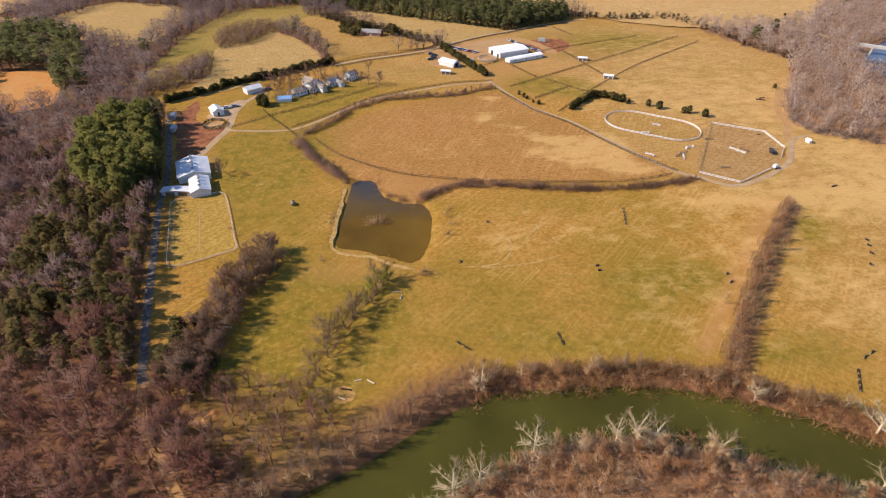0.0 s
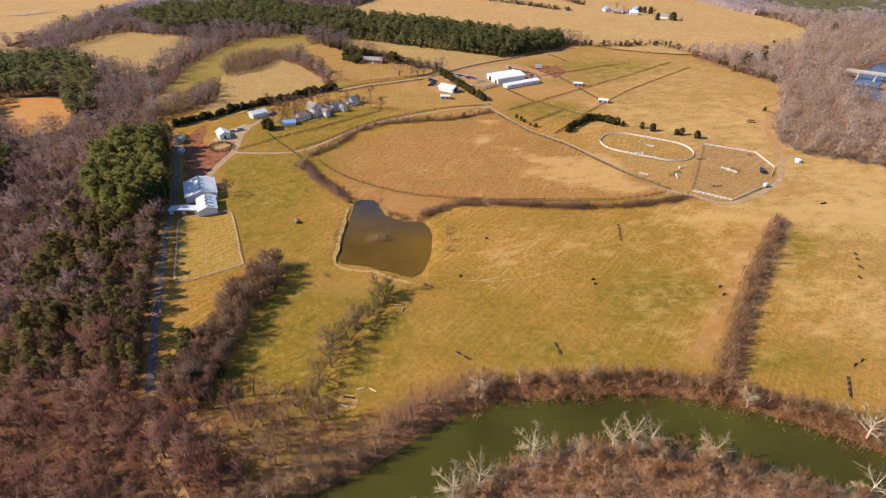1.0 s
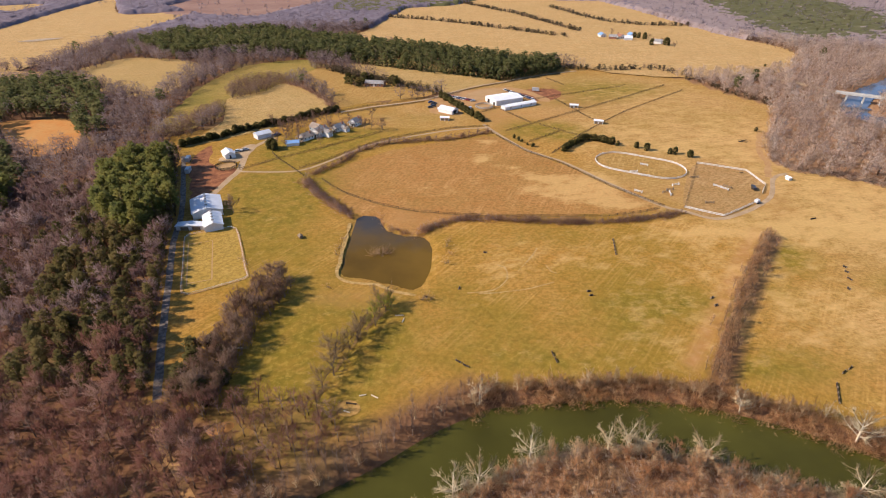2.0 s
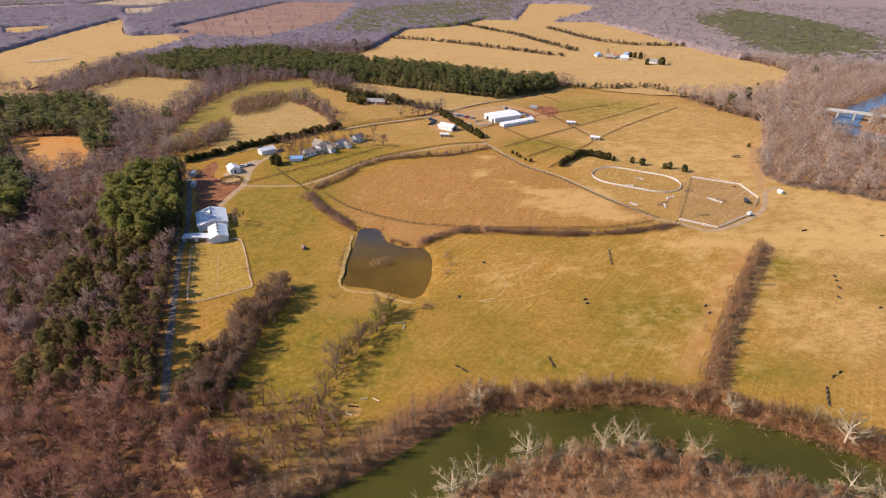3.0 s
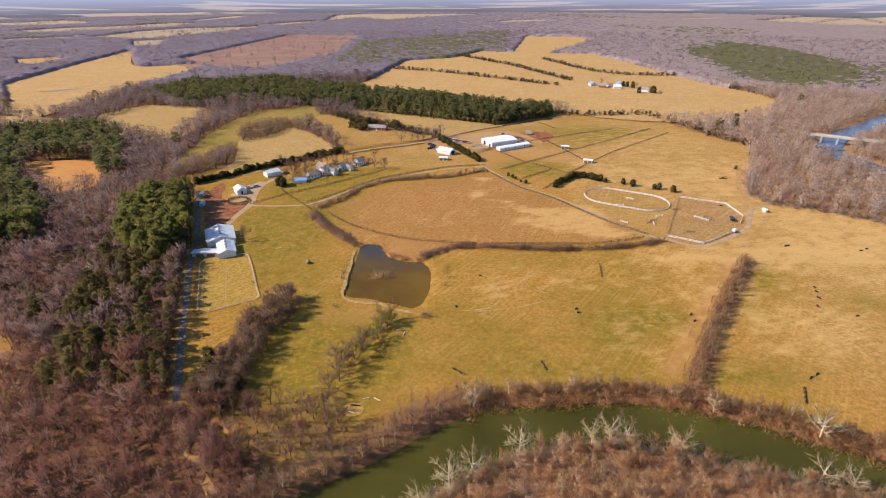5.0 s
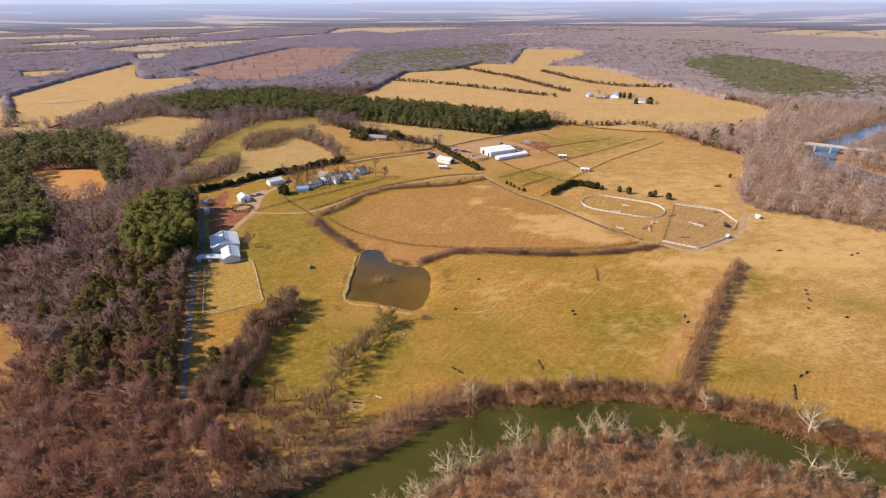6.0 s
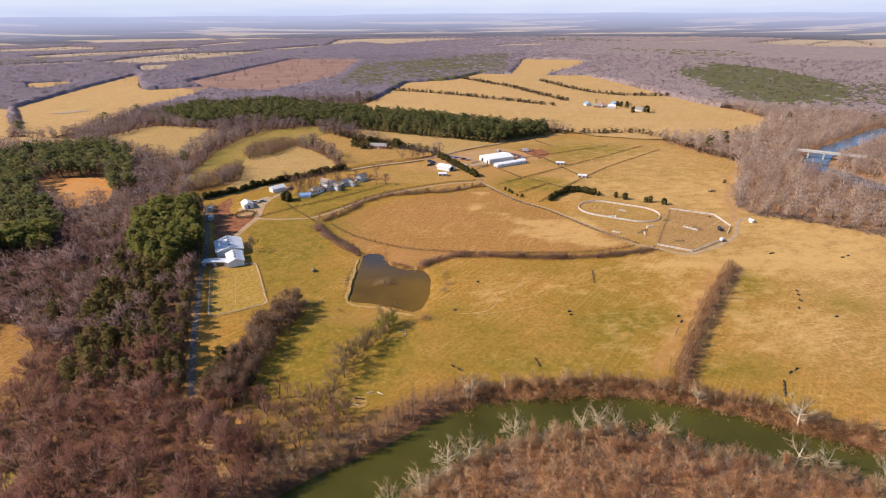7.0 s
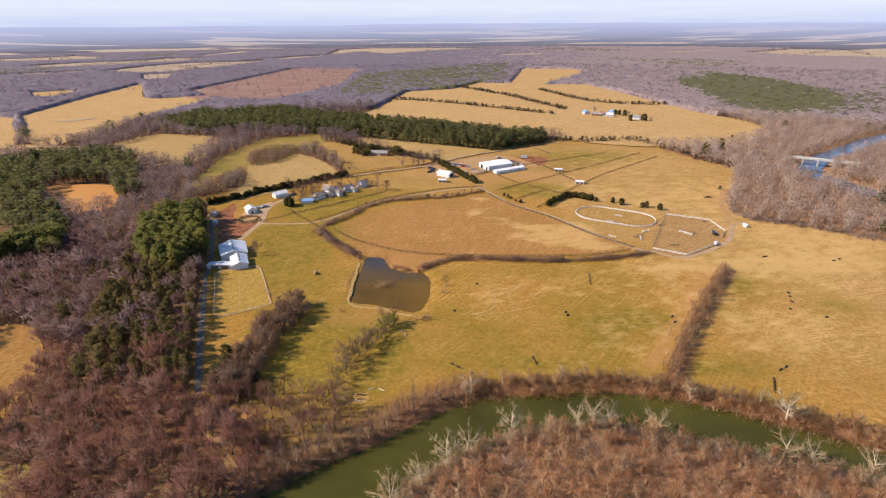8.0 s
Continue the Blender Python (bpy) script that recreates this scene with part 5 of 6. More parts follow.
for line, gap, low, high, wide, words in ((HEDGE_S, 0.5, 1.6, 3.0, 1.3, "low brown bramble hedge below the paddock"), (HEDGE_POND, 0.55, 1.8, 3.6, 1.3, "brown thicket between pasture and pond"),
                                          (HEDGE_OVAL, 0.8, 1.4, 3.0, 1.3, "grey-brown scrub along the farm track"),
                                          ([(px - 1.6, py + 1.0) for px, py in HEDGEROW], 1.1, 0.6, 1.5, 1.4, "brown undergrowth beneath the hedgerow"), (HEDGE_TAN, 1.5, 3, 6, 1.0, "leafless hedge between two hay fields"),
                                          (CREEK, 1.6, 0.8, 2.0, 1.2, "rough growth along the creek"), ([(-35, 209), (-32, 204), (-27, 196), (-20, 191.5), (-12, 191)], 0.8, 0.8, 1.9, 1.3, "brown reeds along the pond's head")):
    places = np.array(beside(smooth(line, False, 3), gap, 1.0, 25) + beside(smooth(line, False, 3), gap, 1.2, 26))
    swell = np.array([noise.noise((px * 0.16, py * 0.16, 7.3)) for px, py in places])
    planted("scrub_hedge", HEDGE_SHRUBS, grounded(places[:, 0], places[:, 1]), rng.uniform(low, high, len(places)) * (1 + 0.6 * swell), [M_BRAMBLE, M_FIELD_HEDGE], words, "hedge", wide, 27, 0.0)
for line, gap, low, high in ((HEDGE_OVAL, 1.9, 2.6, 4.6), (HEDGE_POND, 1.2, 2.6, 4.6), (HEDGE_S, 2.4, 2.0, 3.2)):
    places = np.array(beside(smooth(line, False, 3), gap, 1.1, 63))
    planted("hedge_saplings", MID_BARE, grounded(places[:, 0], places[:, 1]), rng.uniform(low, high, len(places)), [M_BARK, M_TWIG], "slender leafless saplings in a field hedge", "hedge", 0.9, 64, 0.1)
for line, gap in ((HEDGE_E1, 1.5), (HEDGE_E2, 1.5), (HEDGE_E3, 1.5), (PINE_LINE, 1.8), ([(103, 517), (151, 508), (191, 512)], 1.7), ([(191, 522), (209, 487), (241, 391)], 4.0)):
    places = np.array(beside(line, gap, 2.5, 28))
    places = places[rng.random(len(places)) < 0.7]
    planted("field_hedge", FAR_PINES, grounded(places[:, 0], places[:, 1]) + (0, 0, 0.2), rng.uniform(1.8, 5.5, len(places)), [M_BARK, M_OLIVE_HEDGE], "dark hedge between golden far fields", "hedge", 1.4, 29)

for line in (HEDGE_E1, HEDGE_E2, HEDGE_E3, [(150, 512), (193, 518), (214, 480), (244, 392)], [(368, 586), (366, 637), (338, 715), (304, 926)]):
    places = np.array(beside(line, 1.9, 2.8, 65))
    planted("field_hedge", FAR_TREES, grounded(places[:, 0], places[:, 1]) + (0, 0, 0.2), rng.uniform(3, 7, len(places)), [M_BARK, M_COPSE], "leafless brown hedge between golden far fields", "hedge", 1.3, 66)
places = np.array(beside(PINE_LINE, 0.9, 2.0, 82))
planted("field_hedge", THIN, grounded(places[:, 0], places[:, 1]) + (0, 0, 0.2), rng.uniform(4.5, 8.0, len(places)), [M_BARK, M_OLIVE_HEDGE], "dark olive-brown row of trees between two fields", "hedge", 1.1, 83)
edge = np.array(beside([(206, 326), (187, 283), (189, 266), (211, 256), (248, 228), (288, 197)], 0.55, 2.2, 67))
planted("wood_edge_scrub", SHRUBS, grounded(edge[:, 0] + 2.5, edge[:, 1] + 1.5), rng.uniform(1.6, 4.2, len(edge)), [M_BARK, M_TAN_TWIG], "tan brambles and saplings along the wood's edge", "thicket", 1.3, 68, 0.0)


# ---- fences ----
def fence(line, mat, label, height=1.15, gap=4.0, rails=2, board=0.12, post=0.12, verge=None):
    """Posts and rails along a line; the rails run from corner to corner."""
    ob = thing("fence", pose(*line[0], 0), label, "fence")
    post_mesh = box_mesh("post", (post, post, height + 0.1), mat)
    inv = Matrix.Translation((-line[0][0], -line[0][1], 0))
    for p, a in along(line, gap):
        q = part("post", post_mesh, ob)
        q.matrix_basis = inv @ pose(p.x, p.y, 0, 0, 0, math.degrees(a))
    for a, b in zip(line, line[1:]):
        a, b = Vector(a), Vector(b)
        size = (b - a).length
        me = box_mesh("rail", (size, 0.05, board), mat)
        turn = math.degrees(math.atan2(b.y - a.y, b.x - a.x))
        for k in range(rails):
            q = part("rail", me, ob)
            m = (a + b) / 2
            q.matrix_basis = inv @ pose(m.x, m.y, height * (k + 0.9) / rails - board, 0, 0, turn)
    # the strip paints in the fence's shadow along with the uncut grass
    if verge:
        ribbon("fence_verge", line, verge, 0.11, M_VERGE, "strip of rough uncut grass under a fence, dark for its shadow", "verge", wobble=0.3)
    return ob


def lines(line, step):
    return [tuple(p) for p in smooth(line, False, step)]


DARK = "dark-stained wooden board fence round a paddock"
for line, curve in ((F_OVAL, 10), (F_A, 25), (F_B, 40), (F_BACK, 60), (F_L1, 60), (F_L2, 60), (F_L3, 60), (F_L4, 60), (F_X1, 60), (F_X2, 60), (F_X3, 60), (F_X4, 60), (F_TRACK, 30)):
    fence(lines(line, curve), M_DARKWOOD, DARK, verge=0.5)
fence([(x, y + 3.6) for x, y in lines(TRACK[2:], 25)], M_DARKWOOD, "dark board fence beside the farm track", verge=0.7)
fence([(x - 2.2, y + 3.4) for x, y in BACK_TRACK[:5]], M_DARKWOOD, "dark board fence beside the gravel road", verge=0.6)
fence([(x + 2.2, y - 3.4) for x, y in BACK_TRACK[:4]], M_DARKWOOD, "dark board fence beside the gravel road", verge=0.6)
WHITE_RAIL = "white-painted rail fence round a riding arena"
fence(OVAL_RING + [OVAL_RING[0]], M_WHITE, WHITE_RAIL, 1.1, 3.0, 2, 0.28)
ribbon("ring_path", OVAL_RING + [OVAL_RING[0]], 1.1, 0.13, M_SAND, "sand track inside the oval ring rail", "path", wobble=0.2)
fence([PEN[1], PEN[2], PEN[3], PEN[4]], M_WHITE, WHITE_RAIL, 1.2, 3.0, 2, 0.25)
fence([PEN[5], PEN[6], PEN[0]], M_WHITE, WHITE_RAIL, 1.2, 3.0, 2, 0.25)
fence([PEN[0], PEN[1]], M_LOG, "grey wooden rail fence across the training pen", 1.0, 3.0, 2, 0.10)
arena_line = [tuple(p) for p in smooth(ARENA, True, 4)]
ribbon("arena_path", arena_line + [arena_line[0]], 0.9, 0.12, M_SAND, "worn pale path along the arena fence", "path", wobble=0.2)
fence(arena_line + [arena_line[0]], M_WHITE, "low white rail fence round the turf arena", 0.8, 3.0, 1, 0.14, 0.1)


# ---- buildings ----
def gable(bm, w, d, eave, ridge):
    """Walls of a house with gable ends; the ridge runs along y."""
    v = [bm.verts.new(p) for p in ((-w / 2, -d / 2, 0), (w / 2, -d / 2, 0), (w / 2, d / 2, 0), (-w / 2, d / 2, 0),
                                   (-w / 2, -d / 2, eave), (w / 2, -d / 2, eave), (w / 2, d / 2, eave), (-w / 2, d / 2, eave), (0, -d / 2, ridge), (0, d / 2, ridge))]
    for f in ((0, 1, 5, 8, 4), (2, 3, 7, 9, 6), (1, 2, 6, 5), (3, 0, 4, 7), (3, 2, 1, 0), (4, 8, 9, 7), (8, 5, 6, 9)):
        bm.faces.new([v[i] for i in f])


def slope_mesh(w, d, eave, ridge, side, mat, over=0.4, thick=0.14, seam=False):
    """One half of a gable roof, with overhang and thickness, and standing ribs."""
    bm = bmesh.new()
    run, rise = w / 2, ridge - eave
    k = 1 + over / math.hypot(run, rise)
    ex, ez = side * run * k, ridge - rise * k
    n = Vector((side * rise, 0, run)).normalized() * thick

    def slab(y0, y1, lift, t):
        lo, hi = n * lift, n * (lift + t)
        c = [(0, y0, ridge), (ex, y0, ez), (ex, y1, ez), (0, y1, ridge)]
        vs = [bm.verts.new(Vector(p) + o) for o in (lo, hi) for p in c]
        order = ((3, 2, 1, 0), (4, 5, 6, 7), (0, 1, 5, 4), (1, 2, 6, 5), (2, 3, 7, 6), (3, 0, 4, 7))
        for f in order:
            bm.faces.new([vs[i] for i in f])
    if seam:
        slab(-0.05, 0.05, 1.04, 0.5)
    else:
        slab(-d / 2 - over, d / 2 + over, 0.05, 1.0)
    bmesh.ops.recalc_face_normals(bm, faces=bm.faces[:])
    return made("seam" if seam else "roof", bm, mat)


def building(name, place, turn, w, d, eave, ridge, wall, roof, label, category, windows=(), doors=(), chimney=None, ribs=0.0, group="", porch=False):
    """A house or barn. windows: (side, place along it, height, width, size); side s, n, e or w; doors likewise."""
    ob = thing(name, pose(place[0], place[1], 0, 0, 0, turn), label, category, group)
    bm = bmesh.new()
    gable(bm, w, d, eave, ridge)
    part("wall", made("wall", bm, wall), ob)
    for side in (-1, 1):
        slope = part("roof", slope_mesh(w, d, eave, ridge, side, roof), ob)
        if ribs:
            strip = slope_mesh(w, d, eave, ridge, side, roof, seam=True)
            for k in range(int(d / ribs) + 1):
                part("seam", strip, slope).matrix_basis = pose(0, -d / 2 + k * ribs, 0)

    def spot(side, s, z):
        return {"s": pose(s, -d / 2, z), "n": pose(s, d / 2, z, 0, 0, 180), "e": pose(w / 2, s, z, 0, 0, 90), "w": pose(-w / 2, s, z, 0, 0, -90)}[side]
    for side, s, z, ww, hh in windows:
        bm = bmesh.new()
        for x0, x1, z0, z1 in ((-ww / 2 - 0.1, ww / 2 + 0.1, -hh / 2 - 0.1, -hh / 2), (-ww / 2 - 0.1, ww / 2 + 0.1, hh / 2, hh / 2 + 0.1), (-ww / 2 - 0.1, -ww / 2, -hh / 2, hh / 2), (ww / 2, ww / 2 + 0.1, -hh / 2, hh / 2)):
            box(bm, x0, x1, -0.06, 0.0, z0, z1)
        win = part("window", made("window", bm, M_WHITE), ob)
        win.matrix_basis = spot(side, s, z)
        bm = bmesh.new()
        box(bm, -ww / 2, ww / 2, -0.03, 0.0, -hh / 2, hh / 2)
        part("pane", made("pane", bm, M_GLASS), win)
    for side, s, ww, hh, mat in doors:
        bm = bmesh.new()
        box(bm, -ww / 2, ww / 2, -0.07, 0.0, 0, hh)
        q = part("door", made("door", bm, mat), ob)
        q.matrix_basis = spot(side, s, 0)
    if porch:
        bm = bmesh.new()
        v = box(bm, -w / 2, w / 2, -d / 2 - 2.2, -d / 2, 2.5, 2.62)
        for i in (2, 3, 6, 7):
            v[i].co.z += 0.5
        part("porch_roof", made("porch_roof", bm, roof), ob)
        for px in (-w / 2 + 0.15, 0, w / 2 - 0.15):
            part("porch_post", box_mesh("porch_post", (0.16, 0.16, 2.5), M_WHITE), ob).matrix_basis = pose(px, -d / 2 - 2.05, 0)
        part("porch_floor", box_mesh("porch_floor", (w, 2.2, 0.3), M_LOG), ob).matrix_basis = pose(0, -d / 2 - 1.1, 0)
    if chimney:
        q = part("chimney", box_mesh("chimney", (0.8, 0.8, 2.2), M_BRICK), ob)
        q.matrix_basis = pose(chimney[0], chimney[1], ridge - 1.2)
    return ob


def row(side, count, span, z, w, h):
    return [(side, span * ((i + 0.5) / count - 0.5), z, w, h) for i in range(count)]


STABLE_TURN = 25
stable = building("stable_barn", (-115.4, 213.5), STABLE_TURN, 13.2, 16.5, 3.0, 5.0, M_WHITE, M_WHITE_ROOF, "large white stable barn with a white metal roof", "barn",
         row("e", 5, 15, 2.0, 1.0, 1.0) + row("w", 5, 15, 2.0, 1.0, 1.0), [("n", 0, 3.2, 3.2, M_DARKWOOD)], ribs=1.2)
wing_barn = building("stable_wing", (-106.7, 198.6), STABLE_TURN, 7.6, 12.6, 2.7, 4.2, M_WHITE, M_WHITE_ROOF, "white stable wing with a white metal roof", "barn",
         row("e", 5, 12, 1.8, 0.9, 0.9), [("s", 0, 2.6, 2.4, M_WHITE)], ribs=1.2)
building("lean_to", (-115, 195.2), 2, 12.5, 3.8, 2.1, 2.6, M_WHITE, M_WHITE_ROOF, "low white open-fronted shed beside the stables", "shed",
         doors=[("s", -2.6, 3.6, 1.7, M_LOG), ("s", 2.6, 3.6, 1.7, M_LOG)], ribs=1.2)
for barn, length, high, count in ((stable, 16.5, 5.0, 5), (wing_barn, 12.6, 4.2, 4)):
    for k in range(count):
        at = -length / 2 + length * (k + 0.5) / count
        vent = part("ridge_vent", box_mesh("ridge_vent", (0.8, 0.8, 0.8), M_WHITE, 0.04), barn, "small white ridge vent")
        vent.matrix_basis = pose(0, at, high - 0.05)
        cap = bmesh.new()
        bmesh.ops.create_cone(cap, cap_ends=True, segments=4, radius1=0.85, radius2=0.05, depth=0.45)
        part("vent_cap", made("vent_cap", cap, M_GREY_ROOF), vent).matrix_basis = pose(0, 0, 1.02, 0, 0, 45)
building("white_house", (-130, 283), 35, 5.8, 8, 2.7, 4.2, M_WHITE, M_WHITE_ROOF, "small white house with a white metal roof", "house", row("e", 3, 9, 1.7, 1, 1.2), [("s", 0, 1.0, 2.1, M_DARKWOOD)])
building("garage", (-120.5, 317.5), -46, 6, 9.5, 2.8, 4.2, M_WHITE, M_WHITE_ROOF, "white garage with a white roof", "garage", doors=[("w", -2, 2.6, 2.2, M_GLASS), ("w", 2, 2.6, 2.2, M_GLASS)])
building("pool_house", (-97.4, 303.6), -78, 5.0, 7.5, 1.9, 2.9, M_WHITE, M_BLUE_ROOF, "low shed with a bright blue roof", "shed", row("s", 2, 5, 1.5, 0.9, 0.9))
for (px, py), turn, w, d, eave, roof, wing, words in (
        ((-91.5, 314), -40, 6.0, 8, 2.4, M_TAN_ROOF, 0, "white one-storey farmhouse with a weathered tan roof"),
        ((-84, 322), -35, 6.8, 9, 3.6, M_GREY_ROOF, 1, "large white farmhouse with a grey roof and a gabled wing"),
        ((-88.5, 331), 52, 6.0, 7.5, 2.9, M_TAN_ROOF, 0, "white farmhouse with a tan shingle roof and brick chimney"),
        ((-74, 332), -35, 5.6, 8, 2.6, M_GREY_ROOF, 1, "white farmhouse with a grey shingle roof and side wing"),
        ((-64.5, 343), -30, 5.6, 7, 3.2, M_GREY_ROOF, 0, "white two-storey farmhouse with a steep grey roof")):
    house = building("farmhouse", (px, py), turn, w, d, eave, eave + 2.0, M_WHITE, roof, words, "house",
                     row("s", 2, w, 1.5, 0.7, 1.1) + row("e", 3, d, 1.5, 0.7, 1.1) + row("w", 3, d, 1.5, 0.7, 1.1) + (row("s", 2, w, 2.9, 0.7, 0.7) if eave > 3.1 else []),
                     [("s", 0, 1.0, 2.1, M_DARKWOOD)], (w * 0.2, d * 0.3), group="farmhouses", porch=True)
    if wing:
        bm = bmesh.new()
        gable(bm, w * 0.55, 5.0, eave * 0.85, eave * 0.85 + 1.4)
        turned = pose(wing * (w / 2 + 2.4), d * 0.12, 0, 0, 0, 90)
        wall = part("wing_wall", made("wing_wall", bm, M_WHITE), house)
        wall.matrix_basis = turned
        for side in (-1, 1):
            part("wing_roof", slope_mesh(w * 0.55, 5.0, eave * 0.85, eave * 0.85 + 1.4, side, roof, 0.3), house).matrix_basis = turned
building("farmhouse", (-64, 449), 80, 8, 16, 2.8, 4.6, M_BRICK, M_GREY_ROOF, "low brick farmhouse with a grey roof", "house", row("w", 4, 14, 1.5, 1.2, 1.2), [("w", 0, 1.0, 2.1, M_WHITE)])
building("riding_hall", (41.5, 402), -62, 16, 24, 3.8, 4.9, M_WHITE, M_WHITE_ROOF, "large white metal riding hall", "hall", (), [("s", -3, 3, 3, M_GLASS), ("s", 5, 2.4, 2.4, M_GLASS), ("w", 7, 3, 3, M_GLASS)], ribs=1.5)
building("stable_row", (51.5, 387.5), -59, 5.5, 29, 2.4, 3.1, M_WHITE, M_WHITE_ROOF, "long low white stable row", "stable", row("e", 3, 28, 1.4, 0.9, 1.0), ribs=1.5)
building("white_barn", (-1.5, 373), 52, 7, 12.5, 2.8, 4.4, M_WHITE, M_WHITE_ROOF, "white barn with a white metal roof", "barn", row("s", 2, 7, 1.8, 1, 1), [("s", 0, 2.6, 2.8, M_DARKWOOD)], ribs=1.5)
for (px, py), turn in (((92.7, 387), 80), ((102.3, 349), 70), ((-3.7, 355), 85)):
    building("field_shelter", (px, py), turn, 3.4, 6, 2.1, 2.6, M_WHITE, M_WHITE_ROOF, "small white open-fronted horse shelter", "shelter", doors=[("w", -1.5, 2.2, 1.6, M_LOG), ("w", 1.5, 2.2, 1.6, M_LOG)], group="field shelters")
for (px, py), turn, roof, wall in (((186, 690), 10, M_BLUE_ROOF, M_WHITE), ((196, 676), 70, M_GREY_ROOF, M_BRICK), ((206, 680), 20, M_BRICK, M_WHITE), ((222, 690), 10, M_BLUE_ROOF, M_WHITE), ((212, 668), 80, M_WHITE_ROOF, M_WHITE), ((240, 645), 60, M_GREY_ROOF, M_WHITE)):
    building("far_farmhouse", (px, py), turn, 7, 9, 3.2, 5.4, wall, roof, "far farm building among golden fields", "house", row("s", 2, 6, 1.8, 1, 1.3) + row("e", 3, 8, 1.8, 1, 1.3), group="far farm")
building("hut", (-64.5, 187.5), 30, 1.3, 1.8, 1.0, 1.5, M_LOG, M_LOG, "small wooden jump hut on the pasture", "hut")
building("shed", (181, 253.5), 20, 1.8, 2.4, 1.5, 1.9, M_WHITE, M_WHITE_ROOF, "small white shed at the wood's edge", "shed")


# ---- vehicles ----
def paint(name, colour):
    m, t, b = material(name, 0.3, 0.5)
    c = blend(t, spread(t, noise_of(t, 0.8, 4), 0.3, 0.8), colour, [v * 0.8 for v in colour])
    t.links.new(c, b.inputs["Base Color"])
    return m


PAINTS = [(paint("white_car_paint", (0.7, 0.7, 0.7)), "white"), (paint("dark_car_paint", (0.03, 0.03, 0.035)), "black"), (paint("silver_car_paint", (0.38, 0.39, 0.40)), "silver"),
          (paint("red_car_paint", (0.30, 0.03, 0.025)), "dark red"), (paint("blue_car_paint", (0.05, 0.09, 0.22)), "blue")]


def car_kind(mat, word):
    """A parked car: body, cabin with glass, four wheels."""
    ob = thing("car", Matrix(), word + " car parked on gravel", "car", "parked cars")
    bm = bmesh.new()
    box(bm, -2.15, 2.15, -0.88, 0.88, 0.35, 0.95)
    part("body", made("body", bm, mat, 0.12), ob)
    bm = bmesh.new()
    v = box(bm, -1.5, 1.1, -0.8, 0.8, 0.95, 1.5)
    for q in v[4:]:
        q.co.x *= 0.68
        q.co.y *= 0.86
    part("cabin", made("cabin", bm, M_GLASS), ob)
    bm = bmesh.new()
    box(bm, -1.0, 0.72, -0.68, 0.68, 1.5, 1.55)
    part("car_roof", made("car_roof", bm, mat), ob)
    wheel = tube_mesh("wheel", 0.34, 0.22, M_RUBBER, 10, "y")
    for px in (-1.35, 1.35):
        for py in (-0.8, 0.8):
            part("wheel", wheel, ob).matrix_basis = pose(px, py, 0.34)
    return ob


def trailer_kind(mat, word, size=(4.2, 2.0, 2.2)):
    """A horse trailer: box body, sloped front, drawbar, four wheels."""
    ob = thing("horse_trailer", Matrix(), word + " horse trailer standing on the ground", "trailer")
    x, y, z = size
    bm = bmesh.new()
    v = box(bm, -x / 2, x / 2, -y / 2, y / 2, 0.45, 0.45 + z)
    for i in (5, 6):
        v[i].co.x -= 0.5
    part("body", made("body", bm, mat, 0.06), ob)
    part("drawbar", tube_mesh("drawbar", 0.06, 1.6, M_DARKWOOD, 6, "x"), ob).matrix_basis = pose(x / 2 + 0.7, 0, 0.55)
    wheel = tube_mesh("wheel", 0.36, 0.22, M_RUBBER, 10, "y")
    for px in (-0.9, 0.1):
        for py in (-y / 2, y / 2):
            part("wheel", wheel, ob).matrix_basis = pose(px, py, 0.36)
    return ob


cars = [car_kind(*p) for p in PAINTS]
rng = np.random.default_rng(41)
spots = [(45.4 + 18.9 * i / 9, 433.8 - 27.1 * i / 9, -55) for i in range(10)] + [(-2 + 19.5 * i / 10, 415 - 13 * i / 10, 30) for i in range(11)]
spots += [(-13 + rng.normal(0, 1.5), 384 + 3.4 * i, 10) for i in range(5)] + [(-127.3, 290.4, 30), (-123.5, 293, 30), (-112, 321, 50), (-92, 324, 20), (-78, 338, 40)]
for px, py, turn in spots:
    copy_thing(cars[rng.integers(len(cars))], pose(px, py, 0.12, 0, 0, turn + rng.normal(0, 6)))
shelve(cars)
trailers = [trailer_kind(PAINTS[0][0], "white", (2.6, 1.7, 1.5)), trailer_kind(PAINTS[2][0], "silver", (6.0, 2.2, 2.4)), trailer_kind(PAINTS[1][0], "dark grey", (5.2, 1.7, 1.2))]
for k, px, py, turn in ((1, -150.5, 275, 100), (1, -143.5, 258.5, 100), (1, 70.3, 432.8, -20), (2, 156.5, 241, 78), (0, 150.2, 224.6, 30), (0, -8, 379, 40), (0, 15, 381, 10)):
    copy_thing(trailers[k], pose(px, py, 0.1, 0, 0, turn))
shelve(trailers)


# ---- riding jumps and small things ----
def brush_jump(length, width=0.9, height=1.0):
    """A cross-country fence: dark brush between two posts on a plank base."""
    ob = thing("brush_jump", Matrix(), "dark brush jump standing on the meadow", "jump", "cross-country jumps")
    bm = bmesh.new()
    rng = np.random.default_rng(int(length * 10))
    bmesh.ops.create_grid(bm, x_segments=int(length * 8), y_segments=6, size=0.5)
    for v in bm.verts:
        edge = max(abs(v.co.x), abs(v.co.y)) > 0.49
        v.co = Vector((v.co.x * length, v.co.y * width, 0 if edge else height * rng.uniform(0.75, 1.05)))
    part("brush", made("brush", bm, M_DARKWOOD), ob)
    for side in (-1, 1):
        part("post", box_mesh("post", (0.14, width, height * 1.15), M_LOG), ob).matrix_basis = pose(side * (length / 2 + 0.07), 0, 0)
    return ob


